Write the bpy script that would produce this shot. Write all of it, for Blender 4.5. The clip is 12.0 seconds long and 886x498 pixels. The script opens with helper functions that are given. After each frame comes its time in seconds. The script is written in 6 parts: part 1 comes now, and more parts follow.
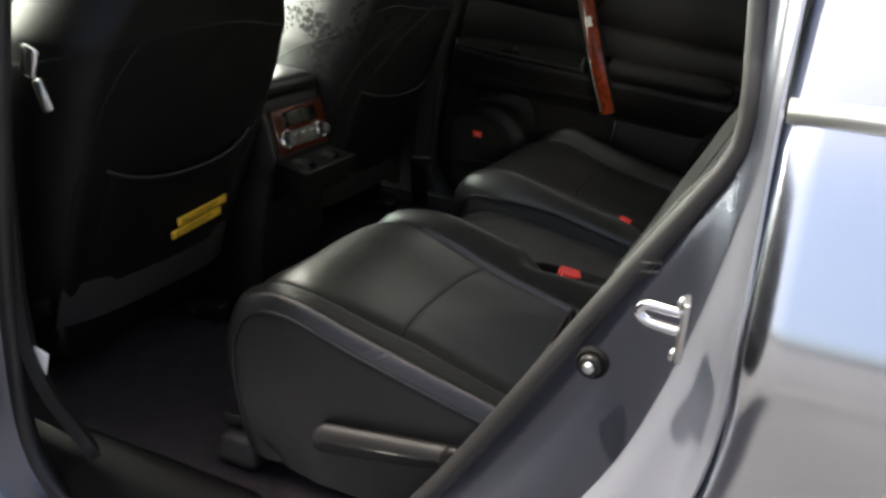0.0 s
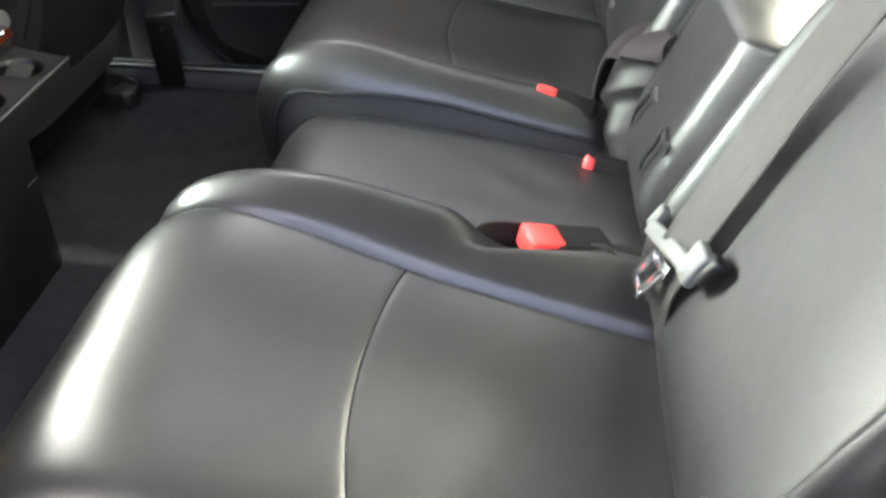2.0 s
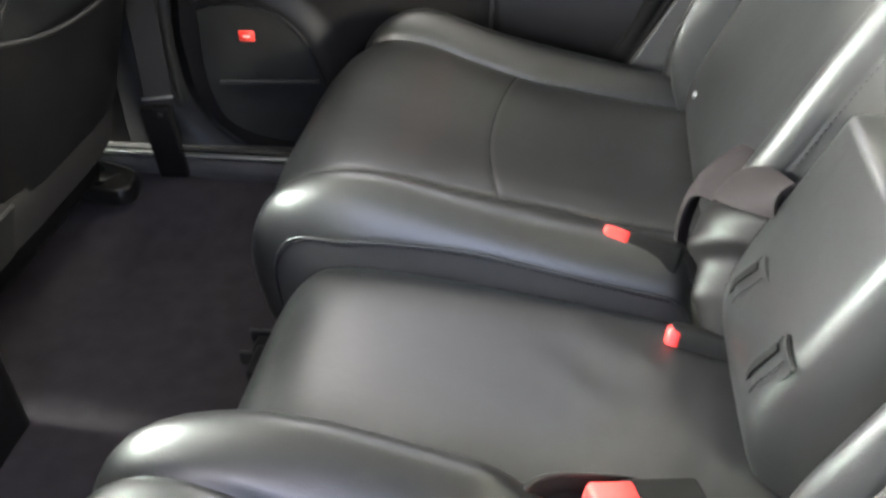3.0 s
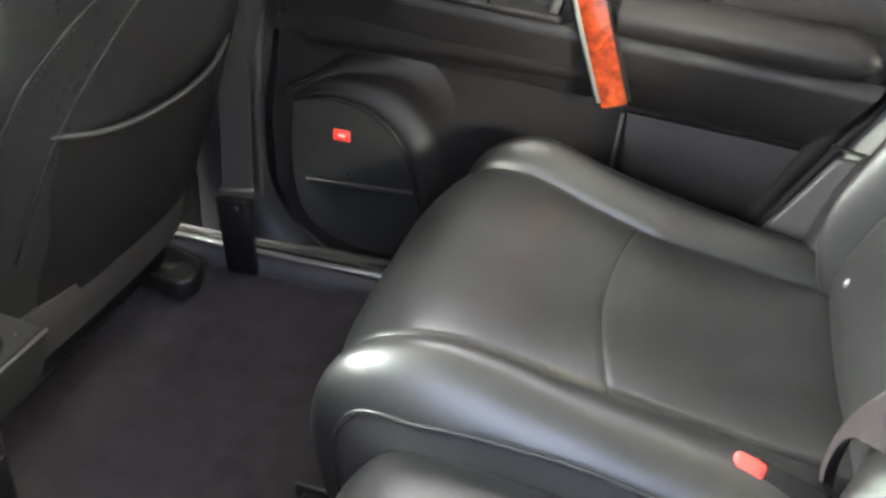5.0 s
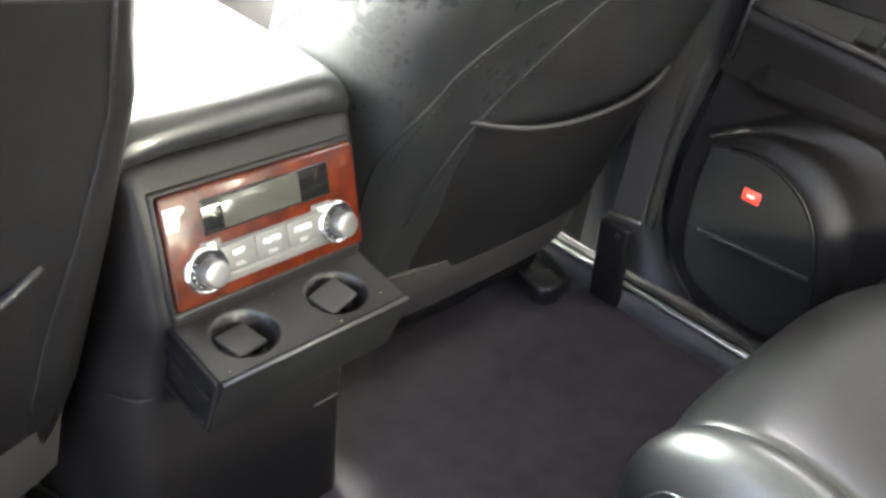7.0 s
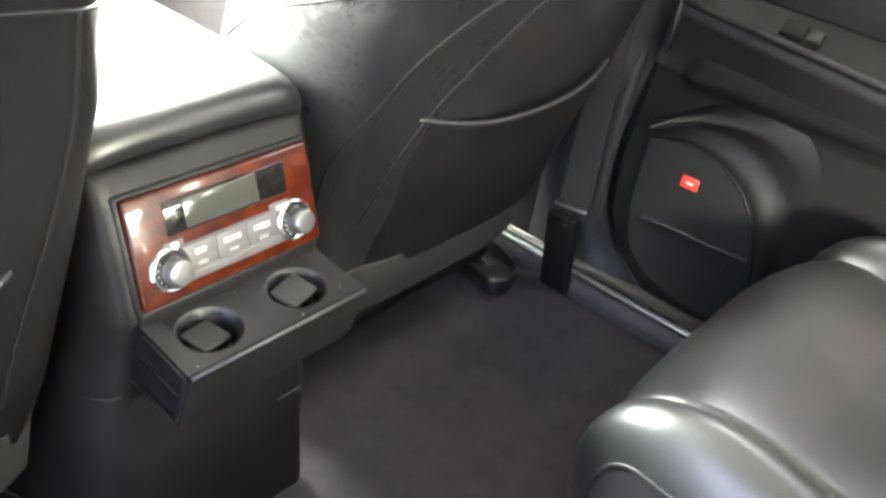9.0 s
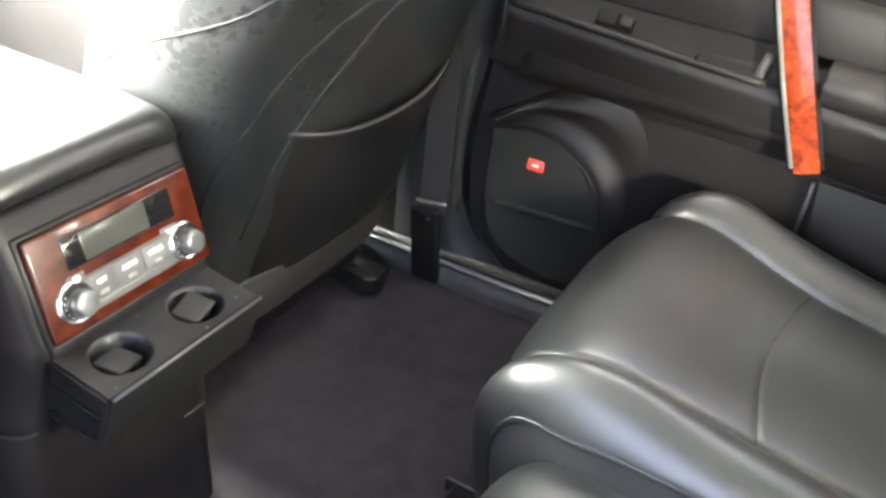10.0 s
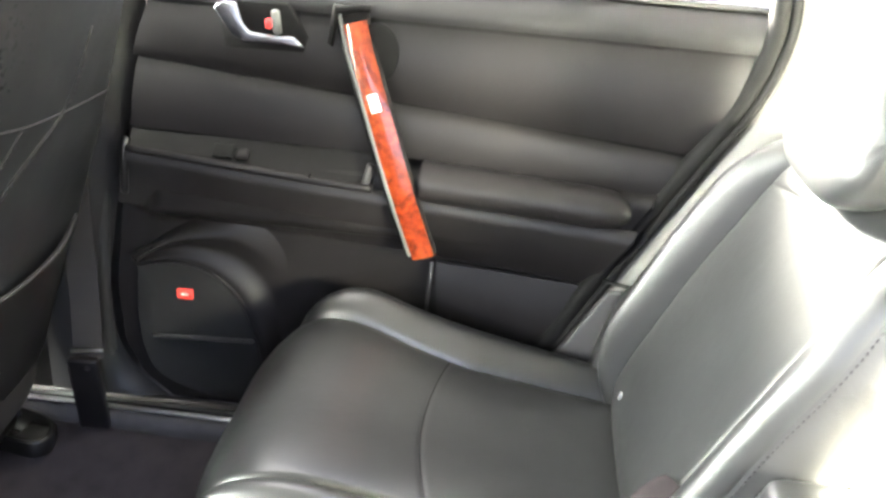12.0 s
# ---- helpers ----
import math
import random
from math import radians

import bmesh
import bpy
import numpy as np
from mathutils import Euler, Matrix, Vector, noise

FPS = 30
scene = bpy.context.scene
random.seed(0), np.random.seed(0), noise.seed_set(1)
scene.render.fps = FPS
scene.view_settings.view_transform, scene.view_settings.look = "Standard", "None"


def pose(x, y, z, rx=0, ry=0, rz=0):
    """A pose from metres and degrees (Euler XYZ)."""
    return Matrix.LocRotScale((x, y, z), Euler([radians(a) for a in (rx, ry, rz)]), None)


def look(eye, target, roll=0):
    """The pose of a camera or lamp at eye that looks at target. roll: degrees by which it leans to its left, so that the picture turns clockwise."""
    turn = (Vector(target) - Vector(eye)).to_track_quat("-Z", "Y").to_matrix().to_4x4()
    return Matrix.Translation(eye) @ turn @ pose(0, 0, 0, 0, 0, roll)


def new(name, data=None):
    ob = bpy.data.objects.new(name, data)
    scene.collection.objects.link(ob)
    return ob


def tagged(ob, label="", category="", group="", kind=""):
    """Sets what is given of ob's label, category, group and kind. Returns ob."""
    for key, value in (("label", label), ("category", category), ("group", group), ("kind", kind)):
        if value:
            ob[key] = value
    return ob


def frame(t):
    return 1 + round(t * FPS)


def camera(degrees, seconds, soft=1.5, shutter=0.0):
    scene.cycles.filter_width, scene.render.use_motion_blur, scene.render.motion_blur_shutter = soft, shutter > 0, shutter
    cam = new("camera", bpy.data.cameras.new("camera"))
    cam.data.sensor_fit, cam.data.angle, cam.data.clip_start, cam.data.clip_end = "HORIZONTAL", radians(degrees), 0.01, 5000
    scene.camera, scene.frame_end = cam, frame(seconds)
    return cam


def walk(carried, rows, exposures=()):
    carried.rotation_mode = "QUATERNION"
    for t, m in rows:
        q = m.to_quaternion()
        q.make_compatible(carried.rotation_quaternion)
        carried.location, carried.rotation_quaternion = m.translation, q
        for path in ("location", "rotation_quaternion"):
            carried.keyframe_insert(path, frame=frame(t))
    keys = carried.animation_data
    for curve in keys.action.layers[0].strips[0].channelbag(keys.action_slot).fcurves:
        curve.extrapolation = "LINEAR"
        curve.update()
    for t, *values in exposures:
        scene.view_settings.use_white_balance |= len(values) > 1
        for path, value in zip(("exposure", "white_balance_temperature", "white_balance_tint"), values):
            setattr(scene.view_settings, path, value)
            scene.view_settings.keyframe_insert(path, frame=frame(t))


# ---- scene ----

cam = camera(50.8, 12.0, 3.0)
PATH = [
    (0, (0.349, -1.697, 1.45), (-0.402, 0.013, 0.733), 4.6),
    (0.5, (0.188, -1.433, 1.409), (-0.497, 0.233, 0.539), 3.9),
    (1, (0.073, -1.25, 1.367), (-0.457, 0.378, 0.332), 3.8),
    (1.5, (-0.047, -1.101, 1.349), (-0.362, 0.542, 0.253), 1.1),
    (2, (-0.109, -0.983, 1.349), (-0.234, 0.669, 0.229), 1.4),
    (2.5, (-0.121, -0.787, 1.36), (-0.249, 0.858, 0.23), 0.8),
    (3, (-0.127, -0.642, 1.376), (-0.362, 0.982, 0.232), -1.0),
    (3.2, (-0.133, -0.618, 1.376), (-0.362, 1.02, 0.252), -1.0),
    (4.8, (-0.191, -0.485, 1.38), (-0.461, 1.203, 0.341), 3.1),
    (5, (-0.197, -0.458, 1.382), (-0.584, 1.208, 0.345), 4.4),
    (5.5, (-0.21, -0.428, 1.374), (-0.891, 1.153, 0.355), 6.8),
    (6, (-0.217, -0.413, 1.374), (-1.141, 1.034, 0.349), 6.5),
    (6.5, (-0.225, -0.413, 1.375), (-1.283, 0.906, 0.307), 9.8),
    (6.7, (-0.225, -0.415, 1.374), (-1.29, 0.888, 0.294), 9.6),
    (8.3, (-0.229, -0.434, 1.384), (-1.251, 0.899, 0.299), 10.7),
    (8.5, (-0.22, -0.436, 1.386), (-1.242, 0.902, 0.306), 10.3),
    (9, (-0.205, -0.448, 1.389), (-1.189, 0.926, 0.319), 9.5),
    (9.5, (-0.189, -0.477, 1.396), (-1.095, 0.965, 0.347), 8.4),
    (10, (-0.187, -0.53, 1.413), (-0.921, 1.031, 0.401), 7.1),
    (10.5, (-0.185, -0.596, 1.442), (-0.752, 1.042, 0.445), 7.0),
    (11, (-0.181, -0.633, 1.463), (-0.524, 1.076, 0.482), 5.3),
    (11.5, (-0.187, -0.628, 1.492), (-0.375, 1.139, 0.574), 5.4),
    (12, (-0.15, -0.59, 1.51), (-0.256, 1.239, 0.707), 4.9),
]
EXPOSURES = [(0, 1.38, 6900, 9), (0.5, 2.93, 6500, 10), (1.0, 3.75, 6450, 10), (1.5, 4.0, 6450, 10), (2.5, 4.25, 6700, 13), (3.0, 4.4, 6700, 13),
             (5.0, 4.88, 6700, 13), (6.0, 5.16, 6700, 13), (8.5, 5.25, 6700, 13), (12.0, 5.08, 6700, 13)]
walk(cam, [(t, look(eye, target, roll)) for t, eye, target, roll in PATH], EXPOSURES)

# ---- world, sun and the sky's light in the window openings ----
SUN_EL, SUN_AZ = 66.0, 12.0
world = bpy.data.worlds.new("sky")
scene.world = world
world.use_nodes = True
wn = world.node_tree
wn.nodes.clear()
sky = wn.nodes.new("ShaderNodeTexSky")
sky.sky_type = "NISHITA"
sky.sun_disc = False
sky.sun_elevation = radians(SUN_EL)
sky.sun_rotation = radians(270 - SUN_AZ)
sky.air_density, sky.dust_density, sky.ozone_density = 0.7, 6.0, 1.0
bg = wn.nodes.new("ShaderNodeBackground")
bg.inputs["Strength"].default_value = 0.15
wo = wn.nodes.new("ShaderNodeOutputWorld")
wn.links.new(sky.outputs[0], bg.inputs[0])
wn.links.new(bg.outputs[0], wo.inputs[0])

sun_data = bpy.data.lights.new("sun", "SUN")
sun_data.energy, sun_data.angle, sun_data.color = 4.0, radians(0.6), (1.0, 0.95, 0.86)
sun = new("sun", sun_data)
s_dir = Vector((-math.cos(radians(SUN_EL)) * math.cos(radians(SUN_AZ)), -math.cos(radians(SUN_EL)) * math.sin(radians(SUN_AZ)), math.sin(radians(SUN_EL))))
sun.matrix_world = look(s_dir * 20, (0, 0, 0))


def window_light(name, eye, target, w, h, watts, color=(1.0, 0.985, 0.92), spread=180):
    d = bpy.data.lights.new(name, "AREA")
    d.shape, d.size, d.size_y, d.energy, d.color = "RECTANGLE", w, h, watts, color
    d.spread = radians(spread)
    ob = new(name, d)
    ob.matrix_world = look(eye, target)
    return ob


window_light("windscreen_skylight", (-1.75, 0, 1.36), (-0.9, 0, 0.75), 1.25, 0.62, 60, (0.93, 1.0, 0.93))
window_light("front_door_skylight", (-1.36, 0.70, 1.41), (-0.9, 0.0, 1.05), 0.84, 0.26, 15, (0.98, 1.0, 0.90))
window_light("front_door_skylight", (-1.36, -0.70, 1.41), (-0.9, 0.0, 1.05), 0.84, 0.26, 7, (0.96, 1.0, 0.88))
window_light("rear_glass_skylight", (1.60, 0, 1.42), (1.0, 0, 0.8), 1.1, 0.40, 4, (0.99, 1.0, 0.84), spread=90)
window_light("quarter_glass_skylight", (0.85, 0.76, 1.42), (0.85, 0.1, 0.95), 0.7, 0.24, 22, (1.0, 1.0, 0.82), spread=100)
window_light("quarter_glass_skylight", (0.85, -0.76, 1.42), (0.85, -0.1, 0.95), 0.7, 0.24, 22, (1.0, 1.0, 0.82), spread=100)
window_light("door_glass_skylight", (-0.22, 0.73, 1.44), (-0.16, 0.0, 0.98), 0.80, 0.18, 0.5)
# added accent lamp, narrowed and aimed to brighten the far headrest and backrest top
window_light("door_glass_skylight", (-0.03, 0.75, 1.44), (0.285, 0.42, 1.33), 0.36, 0.18, 2.6, (1.0, 0.99, 0.86), spread=50)


# ---- materials ----
def mat(name, color, rough=0.5, metal=0.0, spec=0.5, coat=0.0, coat_rough=0.05, bump=0.0, scale=200.0, kind="noise",
        vary=0.15, vary_scale=6.0, rough_vary=0.08, detail=4.0, dist=0.002):
    m = bpy.data.materials.new(name)
    m.use_nodes = True
    nt = m.node_tree
    b = nt.nodes["Principled BSDF"]
    b.inputs["Metallic"].default_value = metal
    b.inputs["Specular IOR Level"].default_value = spec
    b.inputs["Coat Weight"].default_value = coat
    b.inputs["Coat Roughness"].default_value = coat_rough
    tc = nt.nodes.new("ShaderNodeTexCoord")
    big = nt.nodes.new("ShaderNodeTexNoise")
    big.inputs["Scale"].default_value, big.inputs["Detail"].default_value = vary_scale, 5.0
    nt.links.new(tc.outputs["Object"], big.inputs["Vector"])
    ramp = nt.nodes.new("ShaderNodeValToRGB")
    lo, hi = [c * (1 - vary) for c in color], [min(1, c * (1 + vary)) for c in color]
    ramp.color_ramp.elements[0].position, ramp.color_ramp.elements[1].position = 0.3, 0.7
    ramp.color_ramp.elements[0].color, ramp.color_ramp.elements[1].color = (*lo, 1), (*hi, 1)
    nt.links.new(big.outputs["Fac"], ramp.inputs["Fac"])
    nt.links.new(ramp.outputs["Color"], b.inputs["Base Color"])
    mr = nt.nodes.new("ShaderNodeMapRange")
    mr.inputs["To Min"].default_value, mr.inputs["To Max"].default_value = max(0.02, rough - rough_vary), min(1, rough + rough_vary)
    nt.links.new(big.outputs["Fac"], mr.inputs["Value"])
    nt.links.new(mr.outputs["Result"], b.inputs["Roughness"])
    if bump:
        if kind == "voronoi":
            tx = nt.nodes.new("ShaderNodeTexVoronoi")
            tx.inputs["Scale"].default_value = scale
            out = tx.outputs["Distance"]
        else:
            tx = nt.nodes.new("ShaderNodeTexNoise")
            tx.inputs["Scale"].default_value, tx.inputs["Detail"].default_value = scale, detail
            out = tx.outputs["Fac"]
        nt.links.new(tc.outputs["Object"], tx.inputs["Vector"])
        bp = nt.nodes.new("ShaderNodeBump")
        bp.inputs["Strength"].default_value, bp.inputs["Distance"].default_value = bump, dist
        nt.links.new(out, bp.inputs["Height"])
        nt.links.new(bp.outputs["Normal"], b.inputs["Normal"])
    return m


LEATHER = mat("black_leather", (0.0092, 0.0096, 0.0100), 0.35, spec=0.60, rough_vary=0.04, bump=0.16, scale=650, kind="voronoi", vary=0.18, vary_scale=7, dist=0.0006)
WELT = mat("leather_welt", (0.009, 0.009, 0.0095), 0.5, spec=0.2, vary=0.1)
FLAP = mat("grey_rubber_flap", (0.020, 0.019, 0.0185), 0.8, spec=0.2, bump=0.2, scale=300, vary=0.12, dist=0.0006)
TRAY = mat("dusty_black_plastic", (0.0085, 0.008, 0.008), 0.42, spec=0.35, bump=0.15, scale=300, vary=0.45, vary_scale=30, dist=0.0006)
ALU = mat("pale_aluminium", (0.72, 0.74, 0.72), 0.38, metal=1.0, vary=0.06)
LEATHER_SIDE = mat("black_vinyl_side", (0.012, 0.012, 0.013), 0.46, bump=0.14, scale=600, kind="voronoi", vary=0.15, dist=0.0006)
TONGUE = mat("grey_moulded_plastic", (0.085, 0.09, 0.085), 0.45, vary=0.1)


def uneven(m, scale, strength, dist, stretch=(1, 1, 1)):
    """Adds slow unevenness of the padding under a fine-grained skin."""
    nt = m.node_tree
    old = [n for n in nt.nodes if n.type == "BUMP"][0]
    tc = nt.nodes.new("ShaderNodeTexCoord")
    mp = nt.nodes.new("ShaderNodeMapping")
    mp.inputs["Scale"].default_value = stretch
    n = nt.nodes.new("ShaderNodeTexNoise")
    n.inputs["Scale"].default_value, n.inputs["Detail"].default_value, n.inputs["Roughness"].default_value = scale, 3.0, 0.55
    bp = nt.nodes.new("ShaderNodeBump")
    bp.inputs["Strength"].default_value, bp.inputs["Distance"].default_value = strength, dist
    nt.links.new(tc.outputs["Object"], mp.inputs["Vector"])
    nt.links.new(mp.outputs["Vector"], n.inputs["Vector"])
    nt.links.new(n.outputs["Fac"], bp.inputs["Height"])
    nt.links.new(bp.outputs["Normal"], old.inputs["Normal"])


uneven(LEATHER, 18, 0.20, 0.004)
uneven(LEATHER_SIDE, 20, 0.35, 0.004)
# seat leather with a darkened base, for the shade on the front seat backs
SEAT_BACK = mat("shaded_black_leather", (0.0060, 0.0056, 0.0058), 0.46, spec=0.20, bump=0.16, scale=600, kind="voronoi", vary=0.18, vary_scale=7, dist=0.0006)
HOOD = mat("purple_grey_vinyl", (0.011, 0.0088, 0.0096), 0.75, spec=0.12, bump=0.3, scale=300, vary=0.15, dist=0.001)
KEY_GREY = mat("satin_grey_keys", (0.075, 0.072, 0.070), 0.46, spec=0.3, metal=0.0, vary=0.05)
KNOB = mat("satin_metal_knob", (0.17, 0.17, 0.17), 0.34, metal=0.8, vary=0.05)
GRILLE_CLOTH = mat("black_speaker_cloth", (0.010, 0.010, 0.010), 0.85, spec=0.2, bump=0.6, scale=900, vary=0.15, dist=0.0008)
VALANCE = mat("charcoal_valance", (0.030, 0.028, 0.027), 0.8, spec=0.2, bump=0.4, scale=500, vary=0.12, dist=0.001)
THREAD = mat("dark_thread", (0.013, 0.013, 0.014), 0.8, spec=0.15)
PLASTIC = mat("black_grained_plastic", (0.0065, 0.0058, 0.0059), 0.47, spec=0.20, bump=0.3, scale=500, vary=0.12, dist=0.0006)
PLASTIC_SMOOTH = mat("black_smooth_plastic", (0.007, 0.0068, 0.007), 0.32, spec=0.32, vary=0.12)
DOOR_SOFT = mat("soft_black_door_skin", (0.0090, 0.0081, 0.0084), 0.45, spec=0.26, bump=0.22, scale=420, kind="voronoi", vary=0.18, vary_scale=9, dist=0.0006)
# base colour darkened for the shade on the switch ledge; the near sill shares it
LEDGE = mat("dull_black_plastic_shaded", (0.0055, 0.0052, 0.0053), 0.6, spec=0.14, bump=0.2, scale=400, vary=0.2, dist=0.0006)
# black plastic and seals; also stands in for shade inside recesses
RECESS = mat("matt_black_plastic_and_shade", (0.004, 0.004, 0.004), 0.7, spec=0.12, vary=0.1)
SILL_TRIM = mat("dusty_grey_sill_plastic", (0.034, 0.032, 0.033), 0.5, spec=0.4, bump=0.25, scale=400, vary=0.3, vary_scale=20, dist=0.0006)
QUARTER = mat("grey_side_trim", (0.030, 0.029, 0.030), 0.55, spec=0.4, bump=0.25, scale=420, vary=0.1, dist=0.0006)
PLASTIC_GREY = mat("dark_grey_trim", (0.0115, 0.0112, 0.0115), 0.5, spec=0.35, bump=0.2, scale=450, vary=0.1, dist=0.0006)
QUARTER_UPPER = mat("mid_grey_side_trim", (0.085, 0.084, 0.080), 0.55, spec=0.35, bump=0.25, scale=420, vary=0.1, dist=0.0006)
PILLAR_TRIM = mat("grey_pillar_trim", (0.16, 0.16, 0.16), 0.6, bump=0.2, scale=400, vary=0.08, dist=0.0006)
CARPET = mat("charcoal_carpet", (0.038, 0.033, 0.0365), 0.95, spec=0.1, bump=1.0, scale=700, vary=0.20, vary_scale=28, dist=0.004, detail=6)
WEBBING = mat("grey_brown_webbing", (0.0145, 0.0118, 0.0108), 0.6, spec=0.3, bump=0.5, scale=600, vary=0.12, dist=0.0008)
WEBBING_DARK = mat("black_webbing", (0.018, 0.016, 0.0155), 0.75, spec=0.25, bump=0.5, scale=600, vary=0.12, dist=0.0008)
CHROME = mat("chrome", (0.80, 0.80, 0.82), 0.12, metal=1.0, vary=0.03, rough_vary=0.04)
LEVER = mat("dull_chrome", (0.34, 0.35, 0.38), 0.22, metal=1.0, vary=0.05, rough_vary=0.04)
STEEL = mat("brushed_steel", (0.55, 0.55, 0.54), 0.32, metal=1.0, vary=0.08)
SILVER = mat("silver_plastic", (0.20, 0.20, 0.205), 0.35, metal=0.6, vary=0.05)
RED = mat("red_plastic", (0.75, 0.035, 0.03), 0.35, vary=0.06)
YELLOW = mat("yellow_tag", (0.62, 0.36, 0.02), 0.6, vary=0.12)
RUBBER = mat("black_rubber", (0.017, 0.017, 0.0175), 0.42, bump=0.2, scale=300, vary=0.15, dist=0.0006)
# one body paint; lit skin and shaded jamb differ by light in base colour
PAINT = mat("slate_blue_metallic_paint_lit", (0.70, 0.73, 0.78), 0.20, metal=1.0, coat=1.0, coat_rough=0.03, vary=0.05)
FLANGE = mat("slate_blue_flake_paint_dimmed", (0.30, 0.32, 0.375), 0.30, metal=0.55, coat=1.0, coat_rough=0.04, vary=0.06)
JAMB = mat("slate_blue_satin_paint_shaded", (0.138, 0.150, 0.190), 0.30, metal=0.9, coat=0.5, coat_rough=0.14, vary=0.08)
PALE_PRINT = mat("pale_grey_print", (0.42, 0.42, 0.41), 0.5)
WHITE_PRINT = mat("white_print", (0.75, 0.75, 0.72), 0.5)
BADGE = mat("orange_red_badge", (0.80, 0.045, 0.03), 0.35, vary=0.05)
BADGE_TAN = mat("tan_crumb", (0.45, 0.30, 0.14), 0.8, vary=0.2)
HEADLINER = mat("grey_headliner", (0.085, 0.083, 0.080), 0.9, bump=0.3, scale=500, vary=0.06)
LIGHT_TRIM = mat("pale_grey_trim", (0.60, 0.60, 0.56), 0.7, bump=0.2, scale=300, vary=0.08)
ASPHALT = mat("pale_asphalt", (0.075, 0.075, 0.080), 0.9, bump=0.6, scale=60, vary=0.25, vary_scale=1.5, dist=0.01)


def wood_material(name, depth):
    m = bpy.data.materials.new(name)
    m.use_nodes = True
    nt = m.node_tree
    b = nt.nodes["Principled BSDF"]
    b.inputs["Roughness"].default_value = 0.3
    b.inputs["Coat Weight"].default_value = 0.5
    b.inputs["Coat Roughness"].default_value = 0.04
    b.inputs["Specular IOR Level"].default_value = 0.15
    tc = nt.nodes.new("ShaderNodeTexCoord")
    n1 = nt.nodes.new("ShaderNodeTexNoise")
    n1.inputs["Scale"].default_value, n1.inputs["Detail"].default_value, n1.inputs["Distortion"].default_value = 26, 6, 1.6
    n2 = nt.nodes.new("ShaderNodeTexNoise")
    n2.inputs["Scale"].default_value, n2.inputs["Detail"].default_value = 130, 5
    mx = nt.nodes.new("ShaderNodeMath")
    mx.operation = "MULTIPLY_ADD"
    mx.inputs[1].default_value = 0.45
    r = nt.nodes.new("ShaderNodeValToRGB")
    r.color_ramp.elements[0].position, r.color_ramp.elements[0].color = 0.45, (0.030, 0.004, 0.002, 1)
    r.color_ramp.elements[1].position, r.color_ramp.elements[1].color = 0.95, (0.25, 0.042, 0.008, 1)
    e = r.color_ramp.elements.new(0.68)
    e.color = (0.125, 0.016, 0.004, 1)
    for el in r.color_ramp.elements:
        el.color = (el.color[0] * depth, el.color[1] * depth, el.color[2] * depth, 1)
    for n in (n1, n2):
        nt.links.new(tc.outputs["Object"], n.inputs["Vector"])
    nt.links.new(n2.outputs["Fac"], mx.inputs[0])
    nt.links.new(n1.outputs["Fac"], mx.inputs[2])
    nt.links.new(mx.outputs[0], r.inputs["Fac"])
    nt.links.new(r.outputs["Color"], b.inputs["Base Color"])
    return m


WOOD = wood_material("red_burl_wood", 1.0)
# the grip's wood with every colour scaled to 0.27
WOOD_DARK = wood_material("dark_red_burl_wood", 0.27)


